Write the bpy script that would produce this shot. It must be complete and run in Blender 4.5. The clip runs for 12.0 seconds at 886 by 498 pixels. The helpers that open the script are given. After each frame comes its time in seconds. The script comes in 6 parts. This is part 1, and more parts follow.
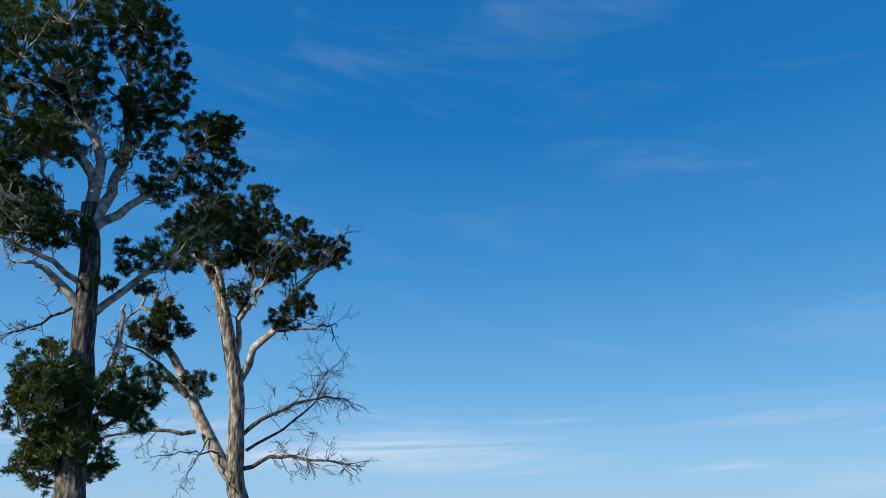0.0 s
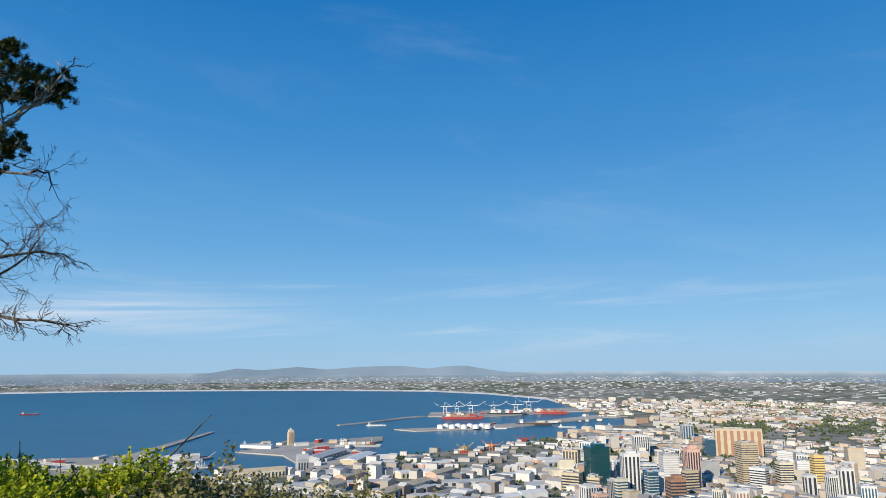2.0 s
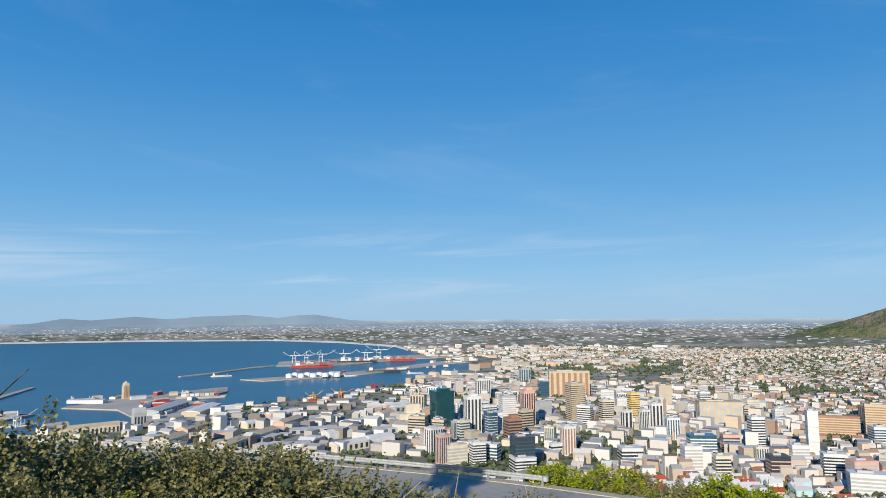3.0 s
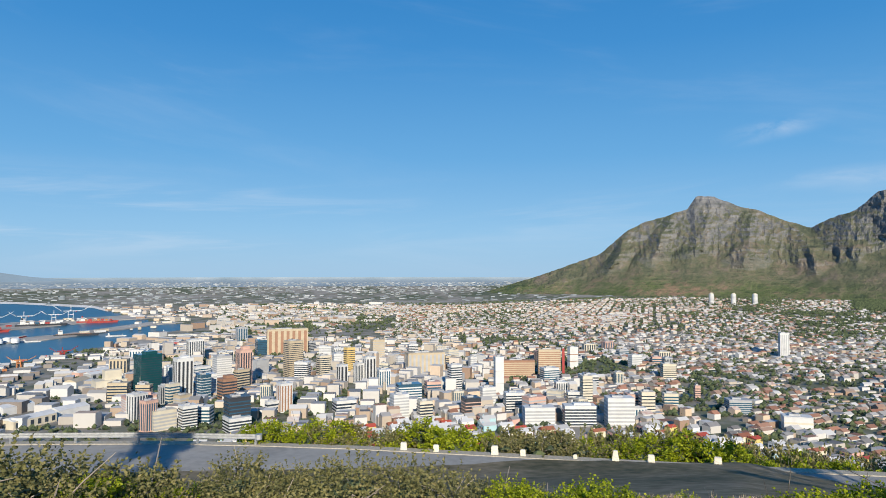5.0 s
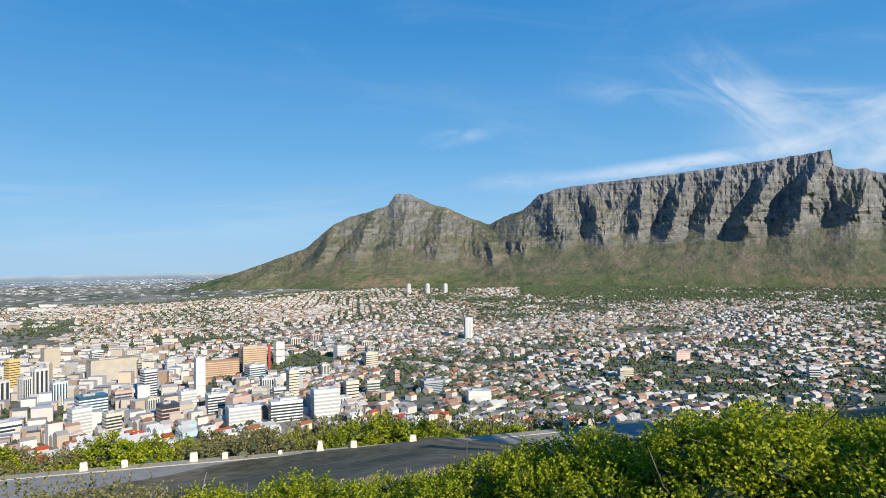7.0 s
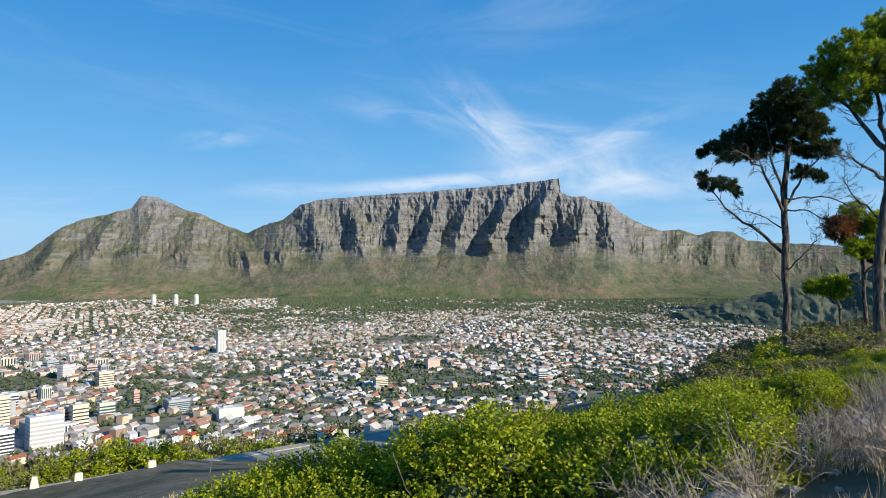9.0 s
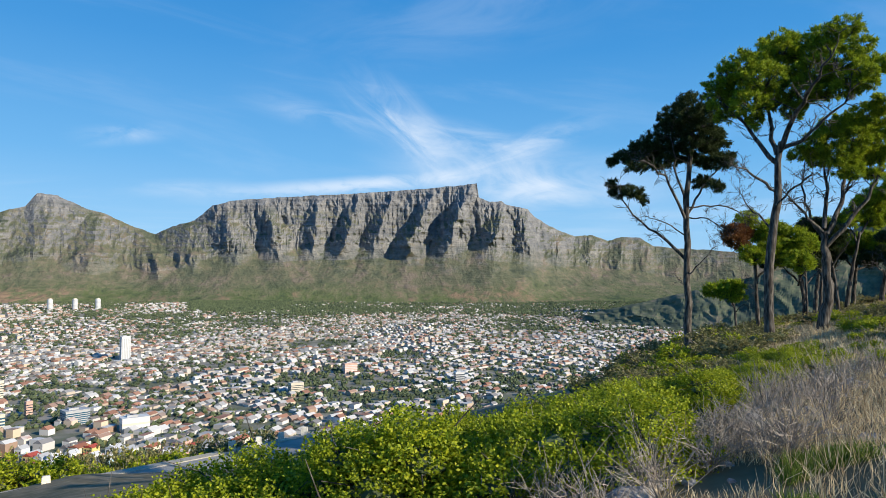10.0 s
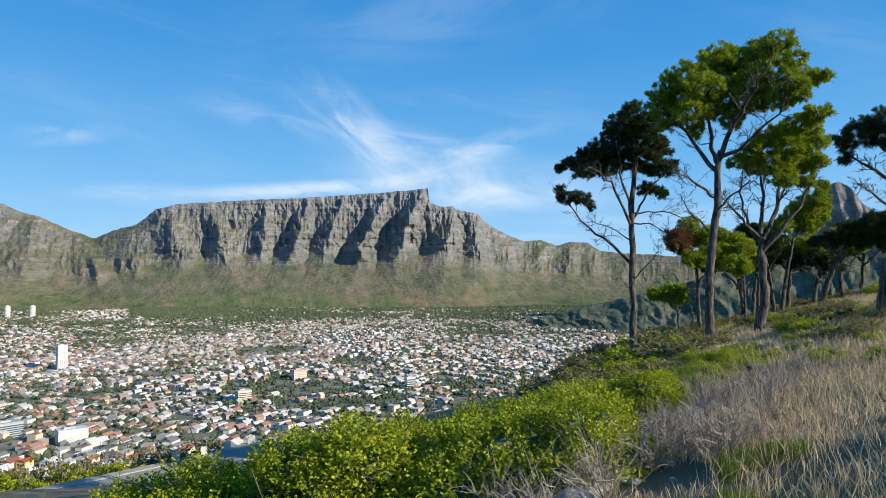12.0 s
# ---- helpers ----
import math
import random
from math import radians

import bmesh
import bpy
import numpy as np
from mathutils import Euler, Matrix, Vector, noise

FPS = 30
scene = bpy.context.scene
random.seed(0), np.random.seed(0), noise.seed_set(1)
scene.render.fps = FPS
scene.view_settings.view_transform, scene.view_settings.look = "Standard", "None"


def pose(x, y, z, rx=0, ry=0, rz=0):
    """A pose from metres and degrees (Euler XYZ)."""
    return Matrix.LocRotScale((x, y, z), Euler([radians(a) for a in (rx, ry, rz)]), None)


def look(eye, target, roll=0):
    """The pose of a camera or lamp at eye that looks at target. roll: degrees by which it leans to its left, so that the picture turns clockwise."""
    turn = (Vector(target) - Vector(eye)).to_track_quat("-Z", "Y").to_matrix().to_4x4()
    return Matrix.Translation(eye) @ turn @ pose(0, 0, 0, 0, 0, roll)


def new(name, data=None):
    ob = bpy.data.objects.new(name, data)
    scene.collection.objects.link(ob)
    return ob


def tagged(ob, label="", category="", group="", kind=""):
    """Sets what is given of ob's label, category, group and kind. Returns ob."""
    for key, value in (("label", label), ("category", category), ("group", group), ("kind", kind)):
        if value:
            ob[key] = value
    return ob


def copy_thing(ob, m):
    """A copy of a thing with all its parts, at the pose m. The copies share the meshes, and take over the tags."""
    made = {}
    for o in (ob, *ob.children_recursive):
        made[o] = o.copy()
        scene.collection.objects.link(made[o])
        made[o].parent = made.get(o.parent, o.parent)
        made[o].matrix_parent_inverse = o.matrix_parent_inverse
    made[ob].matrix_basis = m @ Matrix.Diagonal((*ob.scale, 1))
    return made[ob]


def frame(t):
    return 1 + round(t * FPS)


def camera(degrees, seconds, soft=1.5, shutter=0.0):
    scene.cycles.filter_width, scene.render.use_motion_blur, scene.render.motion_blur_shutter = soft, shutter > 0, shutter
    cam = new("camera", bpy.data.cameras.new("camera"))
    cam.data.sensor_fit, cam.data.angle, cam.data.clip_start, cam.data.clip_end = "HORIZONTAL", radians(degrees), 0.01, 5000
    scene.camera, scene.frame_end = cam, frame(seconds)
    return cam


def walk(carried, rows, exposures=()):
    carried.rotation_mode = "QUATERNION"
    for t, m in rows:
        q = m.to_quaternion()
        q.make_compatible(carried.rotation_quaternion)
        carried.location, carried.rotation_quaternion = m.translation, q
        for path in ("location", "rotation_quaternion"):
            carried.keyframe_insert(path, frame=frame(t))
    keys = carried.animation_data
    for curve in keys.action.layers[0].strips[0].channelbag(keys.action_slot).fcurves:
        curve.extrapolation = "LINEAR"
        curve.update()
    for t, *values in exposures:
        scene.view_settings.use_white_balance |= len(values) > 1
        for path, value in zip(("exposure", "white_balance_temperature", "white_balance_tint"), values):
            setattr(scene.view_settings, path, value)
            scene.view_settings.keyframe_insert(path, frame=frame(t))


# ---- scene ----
# The eye stands at the origin of the plan, on a hillside 215 m above the sea. Azimuths run clockwise from +y.
SEA, FEET = -215.0, -1.6
cam = camera(68.0, 12.0, 0.9)
ARM = 0.22
ROWS = [  # seconds, azimuth, pitch, lean
    (0.0, 2.60, 21.35, 0.30), (0.5, 6.70, 18.45, -0.05), (1.0, 11.96, 15.44, -0.34), (1.5, 17.80, 12.60, -0.43),
    (2.0, 24.29, 10.03, -0.22), (2.5, 31.10, 7.73, -0.24), (3.0, 37.09, 5.59, -0.41), (5.0, 60.97, 1.89, 0.05),
    (5.5, 67.20, 1.54, -0.17), (6.0, 73.79, 1.42, -0.24), (6.5, 80.21, 1.33, -0.57), (7.0, 86.18, 1.22, -0.74),
    (9.0, 106.88, 2.08, 0.09), (9.5, 111.01, 2.26, 0.23), (10.0, 113.97, 2.41, 0.24), (10.5, 116.14, 2.51, 0.20),
    (11.0, 117.27, 2.66, 0.12), (11.5, 117.94, 2.77, 0.12), (12.0, 118.25, 2.84, 0.05),
]


def step(az, pitch, lean):
    a = radians(az)
    return pose(ARM * math.sin(a), ARM * math.cos(a), 0, 0, 0, -az) @ pose(0, 0, 0, 90 + pitch, 0, 0) @ pose(0, 0, 0, 0, 0, lean)


walk(cam, [(t, step(a, p, r)) for t, a, p, r in ROWS], [(0.0, 0.22), (2.5, 0.17), (5.0, 0.18), (7.0, 0.27), (9.0, 0.38), (12.0, 0.46)])

# ---- light ----
SUN_AZ, SUN_EL = 234.0, 22.5
world = bpy.data.worlds.new("sky")
scene.world = world
world.use_nodes = True
wn, wl = world.node_tree.nodes, world.node_tree.links


def wnode(kind, **values):
    nd = wn.new(kind)
    for key, value in values.items():
        nd.inputs[int(key[1:])].default_value = value
    return nd


def wmath(op, a, b=0.0, c=0.0):
    nd = wn.new("ShaderNodeMath")
    nd.operation = op
    for i, v in enumerate((a, b, c)):
        if isinstance(v, (int, float)):
            nd.inputs[i].default_value = v
        else:
            wl.new(v, nd.inputs[i])
    return nd.outputs[0]


def wrange(v, a, b, lo=0.0, hi=1.0):
    nd = wn.new("ShaderNodeMapRange")
    nd.interpolation_type = "SMOOTHSTEP"
    for i, k in enumerate((a, b, lo, hi)):
        nd.inputs[i + 1].default_value = k
    wl.new(v, nd.inputs[0])
    return nd.outputs[0]


def wmix(f, a, b):
    nd = wn.new("ShaderNodeMix")
    nd.data_type = "RGBA"
    wl.new(f, nd.inputs[0]) if not isinstance(f, float) else None
    if isinstance(f, float):
        nd.inputs[0].default_value = f
    for i, v in ((6, a), (7, b)):
        if isinstance(v, tuple):
            nd.inputs[i].default_value = (*v, 1)
        else:
            wl.new(v, nd.inputs[i])
    return nd.outputs[2]


sky = wn.new("ShaderNodeTexSky")
sky.sky_type, sky.sun_disc = "NISHITA", False
sky.sun_elevation, sky.sun_rotation = radians(SUN_EL), radians(SUN_AZ)
sky.air_density, sky.dust_density, sky.ozone_density = 1.0, 0.2, 4.0
coord = wn.new("ShaderNodeTexCoord")
xyz = wn.new("ShaderNodeSeparateXYZ")
wl.new(coord.outputs["Generated"], xyz.inputs[0])
height = wmath("ARCSINE", xyz.outputs[2])
azimuth = wmath("ARCTAN2", xyz.outputs[0], xyz.outputs[1])
clear = wn.new("ShaderNodeValToRGB")
stops = [(0.0, (2.9, 4.9, 7.0)), (0.06, (2.3, 4.6, 7.1)), (0.17, (1.15, 3.5, 6.5)), (0.33, (0.42, 2.4, 5.6)), (0.55, (0.06, 1.55, 4.5)), (1.0, (0.03, 1.1, 3.6))]
while len(clear.color_ramp.elements) < len(stops):
    clear.color_ramp.elements.new(0.5)
for e, (p, c) in zip(clear.color_ramp.elements, stops):
    e.position, e.color = p, (*c, 1)
wl.new(wmath("DIVIDE", height, 1.0), clear.inputs[0])
tone = wmix(0.92, sky.outputs["Color"], clear.outputs["Color"])
# thin ice cloud: long streaks low in the sky, a fan of wisps over the flat mountain, a bank on its top
place = wn.new("ShaderNodeCombineXYZ")
wl.new(azimuth, place.inputs[0])
wl.new(height, place.inputs[1])


def streaks(sx, sy, detail, turn=0.0, distort=0.6):
    """Noise drawn out along a line that climbs by turn."""
    mp = wn.new("ShaderNodeMapping")
    mp.vector_type = "TEXTURE"
    mp.inputs["Scale"].default_value, mp.inputs["Rotation"].default_value = (1 / sx, 1 / sy, 1), (0, 0, turn)
    wl.new(place.outputs[0], mp.inputs[0])
    nz = wn.new("ShaderNodeTexNoise")
    nz.inputs["Scale"].default_value, nz.inputs["Detail"].default_value, nz.inputs["Distortion"].default_value = 1.0, detail, distort
    nz.inputs["Roughness"].default_value = 0.6
    wl.new(mp.outputs[0], nz.inputs["Vector"])
    return nz.outputs["Fac"]


def bump_at(v, mid, half):
    return wrange(wmath("ABSOLUTE", wmath("SUBTRACT", v, mid)), 0.0, half, 1.0, 0.0)


low = wmath("MULTIPLY", wrange(streaks(2.6, 26, 5, 0.05), 0.47, 0.72), wmath("MULTIPLY", bump_at(height, radians(4.3), radians(4.5)), wrange(azimuth, radians(38), radians(58), 0.5, 0.18)))
high = wmath("MULTIPLY", wrange(streaks(2.2, 11, 6, -0.12), 0.5, 0.8), 0.09)


def stroke(a0, e0, a1, e1, half, gain, sx=9.0, sy=26.0, lo=0.34, hi=0.72):
    """A feathered wisp of cloud from one point of the sky to another."""
    dx, dy = radians(a1 - a0), radians(e1 - e0)
    long = math.hypot(dx, dy)
    ca, ce = wmath("SUBTRACT", azimuth, radians(a0)), wmath("SUBTRACT", height, radians(e0))
    along = wmath("DIVIDE", wmath("ADD", wmath("MULTIPLY", ca, dx / long), wmath("MULTIPLY", ce, dy / long)), long)
    across = wmath("SUBTRACT", wmath("MULTIPLY", ce, dx / long), wmath("MULTIPLY", ca, dy / long))
    shape = wmath("MULTIPLY", bump_at(along, 0.5, 0.68), bump_at(across, 0.0, radians(half)))
    return wmath("MULTIPLY", wmath("MULTIPLY", shape, gain), wrange(streaks(sx, sy, 6, math.atan2(dy, dx), 0.8), lo, hi))


wisps = 0.0
for values in ((105.5, 17.2, 116.0, 8.8, 3.0, 0.72, 6.0, 24.0, 0.33, 0.75), (114.0, 9.2, 127.5, 13.0, 1.7, 0.5, 7.0, 26.0), (97.0, 14.8, 111.0, 12.0, 1.6, 0.3, 7.0, 26.0), (110.0, 13.0, 124.0, 10.0, 2.2, 0.45, 7.0, 24.0),
               (109.0, 9.2, 133.0, 7.6, 3.6, 0.7, 5.0, 16.0, 0.26, 0.72), (94.0, 6.7, 119.0, 9.0, 1.0, 0.7, 12.0, 30.0, 0.24, 0.62), (84.5, 10.4, 91.5, 11.6, 1.1, 0.35, 10.0, 26.0, 0.3, 0.7),
               (88.0, 6.8, 97.0, 7.4, 1.0, 0.28, 10.0, 26.0, 0.3, 0.7), (117.0, 7.2, 125.0, 7.4, 1.5, 0.5, 9.0, 22.0, 0.25, 0.65), (100.0, 19.0, 138.0, 26.0, 5.0, 0.14, 4.0, 14.0)):
    wisps = wmath("ADD", wisps, stroke(*values))
band = wmath("MULTIPLY", wrange(streaks(1.6, 30, 4, 0.03), 0.36, 0.66), wmath("MULTIPLY", wmath("MULTIPLY", bump_at(azimuth, radians(-2), radians(24)), bump_at(height, radians(4.2), radians(2.2))), 0.75))
cloud = wmath("MINIMUM", wmath("ADD", wmath("ADD", low, wmath("ADD", high, band)), wisps), 0.9)
wl.new(wmix(cloud, tone, (6.2, 6.9, 7.8)), wn["Background"].inputs["Color"])
wn["Background"].inputs["Strength"].default_value = 0.10
sun = new("sun", bpy.data.lights.new("sun", "SUN"))
sun.data.energy, sun.data.angle, sun.data.color = 5.0, radians(0.5), (1.0, 0.90, 0.74)
sun.matrix_world = look((0, 0, 0), (-math.sin(radians(SUN_AZ)), -math.cos(radians(SUN_AZ)), -math.tan(radians(SUN_EL))))

# ---- materials ----
def mat(name, colors, scale=5.0, rough=0.8, bump=0.0, metal=0.0, island=0.0, detail=6.0, leafy=0.0, big=0.0, spec=0.3, random_ob=0.0, stretch=None):
    """A noise-graded surface: colors are ramp stops (place, rgb); big: a second, wide noise that mixes in."""
    m = bpy.data.materials.new(name)
    m.use_nodes = True
    n, l = m.node_tree.nodes, m.node_tree.links
    b = n["Principled BSDF"]
    b.inputs["Roughness"].default_value, b.inputs["Metallic"].default_value = rough, metal
    b.inputs["Specular IOR Level"].default_value = spec
    co = n.new("ShaderNodeTexCoord")
    tex = n.new("ShaderNodeTexNoise")
    tex.inputs["Scale"].default_value, tex.inputs["Detail"].default_value = scale, detail
    if stretch:
        mp = n.new("ShaderNodeMapping")
        mp.inputs["Scale"].default_value = stretch
        l.new(co.outputs["Object"], mp.inputs[0])
        l.new(mp.outputs[0], tex.inputs["Vector"])
    else:
        l.new(co.outputs["Object"], tex.inputs["Vector"])
    fac = tex.outputs["Fac"]

    def mixin(a, b_, k):
        x = n.new("ShaderNodeMath")
        x.operation = "MULTIPLY_ADD"
        x.inputs[1].default_value = k
        l.new(b_, x.inputs[0])
        y = n.new("ShaderNodeMath")
        y.operation = "MULTIPLY_ADD"
        y.inputs[1].default_value, y.inputs[2].default_value = 1 - k, 0
        l.new(a, y.inputs[0])
        l.new(y.outputs[0], x.inputs[2])
        return x.outputs[0]
    if big:
        t2 = n.new("ShaderNodeTexNoise")
        t2.inputs["Scale"].default_value = big
        l.new(co.outputs["Object"], t2.inputs["Vector"])
        fac = mixin(fac, t2.outputs["Fac"], 0.5)
    if island:
        g = n.new("ShaderNodeNewGeometry")
        fac = mixin(fac, g.outputs["Random Per Island"], island)
    if random_ob:
        g = n.new("ShaderNodeObjectInfo")
        fac = mixin(fac, g.outputs["Random"], random_ob)
    ramp = n.new("ShaderNodeValToRGB")
    els = ramp.color_ramp.elements
    while len(els) < len(colors):
        els.new(0.5)
    for e, (p, c) in zip(els, colors):
        e.position, e.color = p, (*c, 1)
    l.new(fac, ramp.inputs["Fac"])
    l.new(ramp.outputs["Color"], b.inputs["Base Color"])
    if leafy:
        tl, ms = n.new("ShaderNodeBsdfTranslucent"), n.new("ShaderNodeMixShader")
        ms.inputs[0].default_value = leafy
        l.new(ramp.outputs["Color"], tl.inputs["Color"])
        l.new(b.outputs[0], ms.inputs[1])
        l.new(tl.outputs[0], ms.inputs[2])
        l.new(ms.outputs[0], n["Material Output"].inputs["Surface"])
    if bump:
        bp = n.new("ShaderNodeBump")
        bp.inputs["Strength"].default_value = bump
        l.new(tex.outputs["Fac"], bp.inputs["Height"])
        l.new(bp.outputs["Normal"], b.inputs["Normal"])
    return m


M_SCRUB = mat("scrub_ground", [(0.3, (0.05, 0.055, 0.025)), (0.45, (0.13, 0.11, 0.06)), (0.6, (0.24, 0.19, 0.12)), (0.75, (0.36, 0.32, 0.26))], 1.4, 0.95, 0.5, big=0.15)
M_CITYGROUND = mat("city_ground", [(0.36, (0.08, 0.10, 0.055)), (0.46, (0.14, 0.15, 0.10)), (0.53, (0.24, 0.22, 0.18)), (0.66, (0.34, 0.32, 0.29))], 0.02, 0.95, 0, big=0.003)
M_SEA = mat("sea_water", [(0.3, (0.008, 0.075, 0.14)), (0.7, (0.018, 0.115, 0.19))], 0.006, 0.3, 0.0, big=0.0012, spec=0.25)
M_ROAD = mat("asphalt", [(0.3, (0.23, 0.222, 0.205)), (0.5, (0.31, 0.298, 0.272)), (0.7, (0.37, 0.352, 0.32))], 2.0, 0.9, 0.2, big=0.25)
M_KERB = mat("pale_gravel_verge", [(0.3, (0.32, 0.28, 0.21)), (0.7, (0.5, 0.45, 0.36))], 6.0, 0.95, 0.4)
M_WALLS = mat("city_walls", [(0.08, (0.32, 0.22, 0.16)), (0.22, (0.46, 0.39, 0.31)), (0.38, (0.46, 0.42, 0.37)), (0.55, (0.55, 0.535, 0.51)), (0.8, (0.63, 0.615, 0.59)), (0.93, (0.58, 0.45, 0.33))], 0.15, 0.85, 0, island=0.92)
M_ROOFS = mat("city_roofs", [(0.09, (0.25, 0.13, 0.09)), (0.18, (0.33, 0.18, 0.125)), (0.27, (0.30, 0.23, 0.19)), (0.37, (0.15, 0.145, 0.145)), (0.5, (0.29, 0.285, 0.285)), (0.66, (0.39, 0.385, 0.38)), (0.8, (0.52, 0.515, 0.505)), (0.9, (0.54, 0.535, 0.525)), (0.94, (0.36, 0.18, 0.12))], 0.15, 0.8, 0, island=0.92)
M_ROOFS_GREY = mat("flat_roofs", [(0.1, (0.20, 0.20, 0.20)), (0.35, (0.36, 0.355, 0.35)), (0.6, (0.48, 0.47, 0.455)), (0.85, (0.60, 0.59, 0.57)), (0.95, (0.40, 0.30, 0.23))], 0.15, 0.8, 0, island=0.92)
M_SHEDS = mat("shed_walls", [(0.1, (0.20, 0.17, 0.15)), (0.35, (0.36, 0.33, 0.29)), (0.6, (0.50, 0.48, 0.45)), (0.9, (0.60, 0.59, 0.57))], 0.15, 0.85, 0, island=0.92)
# Shed tones are narrowed and pulled to blue-grey to imitate distance haze.
M_HAZE_WALLS = mat("hazed_plain_sheds", [(0.1, (0.17, 0.20, 0.22)), (0.45, (0.24, 0.27, 0.29)), (0.75, (0.31, 0.335, 0.355)), (0.94, (0.45, 0.475, 0.49))], 0.02, 0.9, 0, island=0.92)
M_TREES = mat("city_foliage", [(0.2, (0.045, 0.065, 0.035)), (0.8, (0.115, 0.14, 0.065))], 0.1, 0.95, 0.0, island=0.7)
M_BARK = mat("pine_bark", [(0.38, (0.025, 0.022, 0.02)), (0.5, (0.075, 0.066, 0.056)), (0.66, (0.22, 0.20, 0.175))], 9.0, 0.95, 1.0, stretch=(2.2, 2.2, 0.45))
# Bark copy with the shaded side's darkness in its colour, for farther pines.
M_BARK_SHADED = mat("shaded_pine_bark", [(0.36, (0.025, 0.022, 0.02)), (0.5, (0.075, 0.066, 0.056)), (0.64, (0.16, 0.145, 0.125))], 7.0, 0.95, 1.0, stretch=(2.2, 2.2, 0.45))
M_BARK_PALE = mat("weathered_pine_bark", [(0.36, (0.05, 0.045, 0.04)), (0.5, (0.17, 0.15, 0.13)), (0.64, (0.40, 0.37, 0.33))], 9.0, 0.95, 1.0, stretch=(2.2, 2.2, 0.45))
M_LIMB = mat("pine_limb_bark", [(0.34, (0.15, 0.13, 0.11)), (0.5, (0.36, 0.325, 0.285)), (0.66, (0.55, 0.51, 0.46))], 9.0, 0.95, 0.8)
# Same needles three times: sunlit, part-shaded and shaded crowns, put into the colours.
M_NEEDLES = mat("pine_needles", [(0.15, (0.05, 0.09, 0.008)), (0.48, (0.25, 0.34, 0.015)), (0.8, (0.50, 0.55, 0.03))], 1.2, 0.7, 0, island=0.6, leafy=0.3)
M_NEEDLES_PART_SHADE = mat("part_shaded_pine_needles", [(0.2, (0.016, 0.034, 0.012)), (0.55, (0.045, 0.08, 0.018)), (0.85, (0.20, 0.26, 0.03))], 0.8, 0.7, 0, island=0.45, leafy=0.22)
M_NEEDLES_SHADE = mat("shaded_pine_needles", [(0.15, (0.02, 0.035, 0.012)), (0.8, (0.06, 0.085, 0.02))], 1.2, 0.75, 0, island=0.6, leafy=0.2)
M_BROWNED = mat("browned_needles", [(0.2, (0.10, 0.045, 0.015)), (0.8, (0.30, 0.13, 0.04))], 1.2, 0.8, 0, island=0.6, leafy=0.2)
M_BUSH = mat("bush_leaves", [(0.2, (0.11, 0.16, 0.008)), (0.5, (0.30, 0.36, 0.015)), (0.8, (0.52, 0.53, 0.03))], 0.9, 0.55, 0, island=0.55, leafy=0.42)
M_BUSH_GREY = mat("grey_scrub_leaves", [(0.2, (0.10, 0.105, 0.035)), (0.55, (0.23, 0.22, 0.085)), (0.85, (0.38, 0.32, 0.14))], 0.9, 0.7, 0, island=0.55, leafy=0.3)
M_TWIG = mat("dry_twigs", [(0.3, (0.20, 0.165, 0.13)), (0.7, (0.42, 0.37, 0.31))], 5.0, 0.9, 0)
M_STRAW = mat("dry_grass", [(0.2, (0.42, 0.30, 0.17)), (0.5, (0.62, 0.49, 0.29)), (0.85, (0.76, 0.64, 0.42))], 3.0, 0.9, 0, island=0.7, leafy=0.3)
M_GRASS = mat("green_grass", [(0.2, (0.08, 0.13, 0.02)), (0.85, (0.24, 0.30, 0.05))], 3.0, 0.8, 0, island=0.7, leafy=0.35)
M_STONE = mat("pale_stone", [(0.3, (0.16, 0.155, 0.15)), (0.5, (0.31, 0.295, 0.28)), (0.7, (0.50, 0.47, 0.43))], 6.0, 0.9, 0.7)
M_CONCRETE = mat("whitewashed_concrete", [(0.3, (0.55, 0.51, 0.42)), (0.7, (0.78, 0.74, 0.64))], 8.0, 0.9, 0.3)
M_STEEL = mat("galvanised_steel", [(0.3, (0.45, 0.46, 0.46)), (0.7, (0.62, 0.63, 0.63))], 4.0, 0.45, 0.05, metal=0.6)
# Base colour of the far plain already carries the blue-grey haze.
M_HAZE_PLAIN = mat("hazed_far_plain", [(0.35, (0.18, 0.24, 0.285)), (0.5, (0.23, 0.29, 0.335)), (0.65, (0.29, 0.345, 0.385))], 0.006, 1.0, 0, big=0.002)
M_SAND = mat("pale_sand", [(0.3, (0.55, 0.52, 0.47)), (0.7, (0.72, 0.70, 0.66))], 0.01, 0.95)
# The blue of distance haze is put into the hills' own colour.
M_HAZE_HILL = mat("hazed_far_hills", [(0.35, (0.14, 0.20, 0.265)), (0.65, (0.185, 0.25, 0.315))], 0.004, 1.0, 0, big=0.001)


def plain(name, rgb, rough=0.6, metal=0.0, spec=0.4, scale=0.08):
    lo = tuple(c * 0.86 for c in rgb)
    return mat(name, [(0.35, lo), (0.65, rgb)], scale, rough, 0, metal, spec=spec)


M_WHITE, M_CREAM, M_TAN = plain("white_render", (0.66, 0.66, 0.645)), plain("cream_render", (0.64, 0.58, 0.46)), plain("tan_concrete", (0.52, 0.43, 0.30))
M_GREY, M_DARK, M_BROWN = plain("grey_concrete", (0.42, 0.43, 0.44)), plain("dark_cladding", (0.05, 0.055, 0.065), 0.3), plain("brown_brick", (0.34, 0.19, 0.12))
M_PINK, M_YELLOW, M_RED = plain("pink_render", (0.62, 0.40, 0.32)), plain("yellow_render", (0.72, 0.52, 0.20)), plain("red_paint", (0.36, 0.05, 0.045))
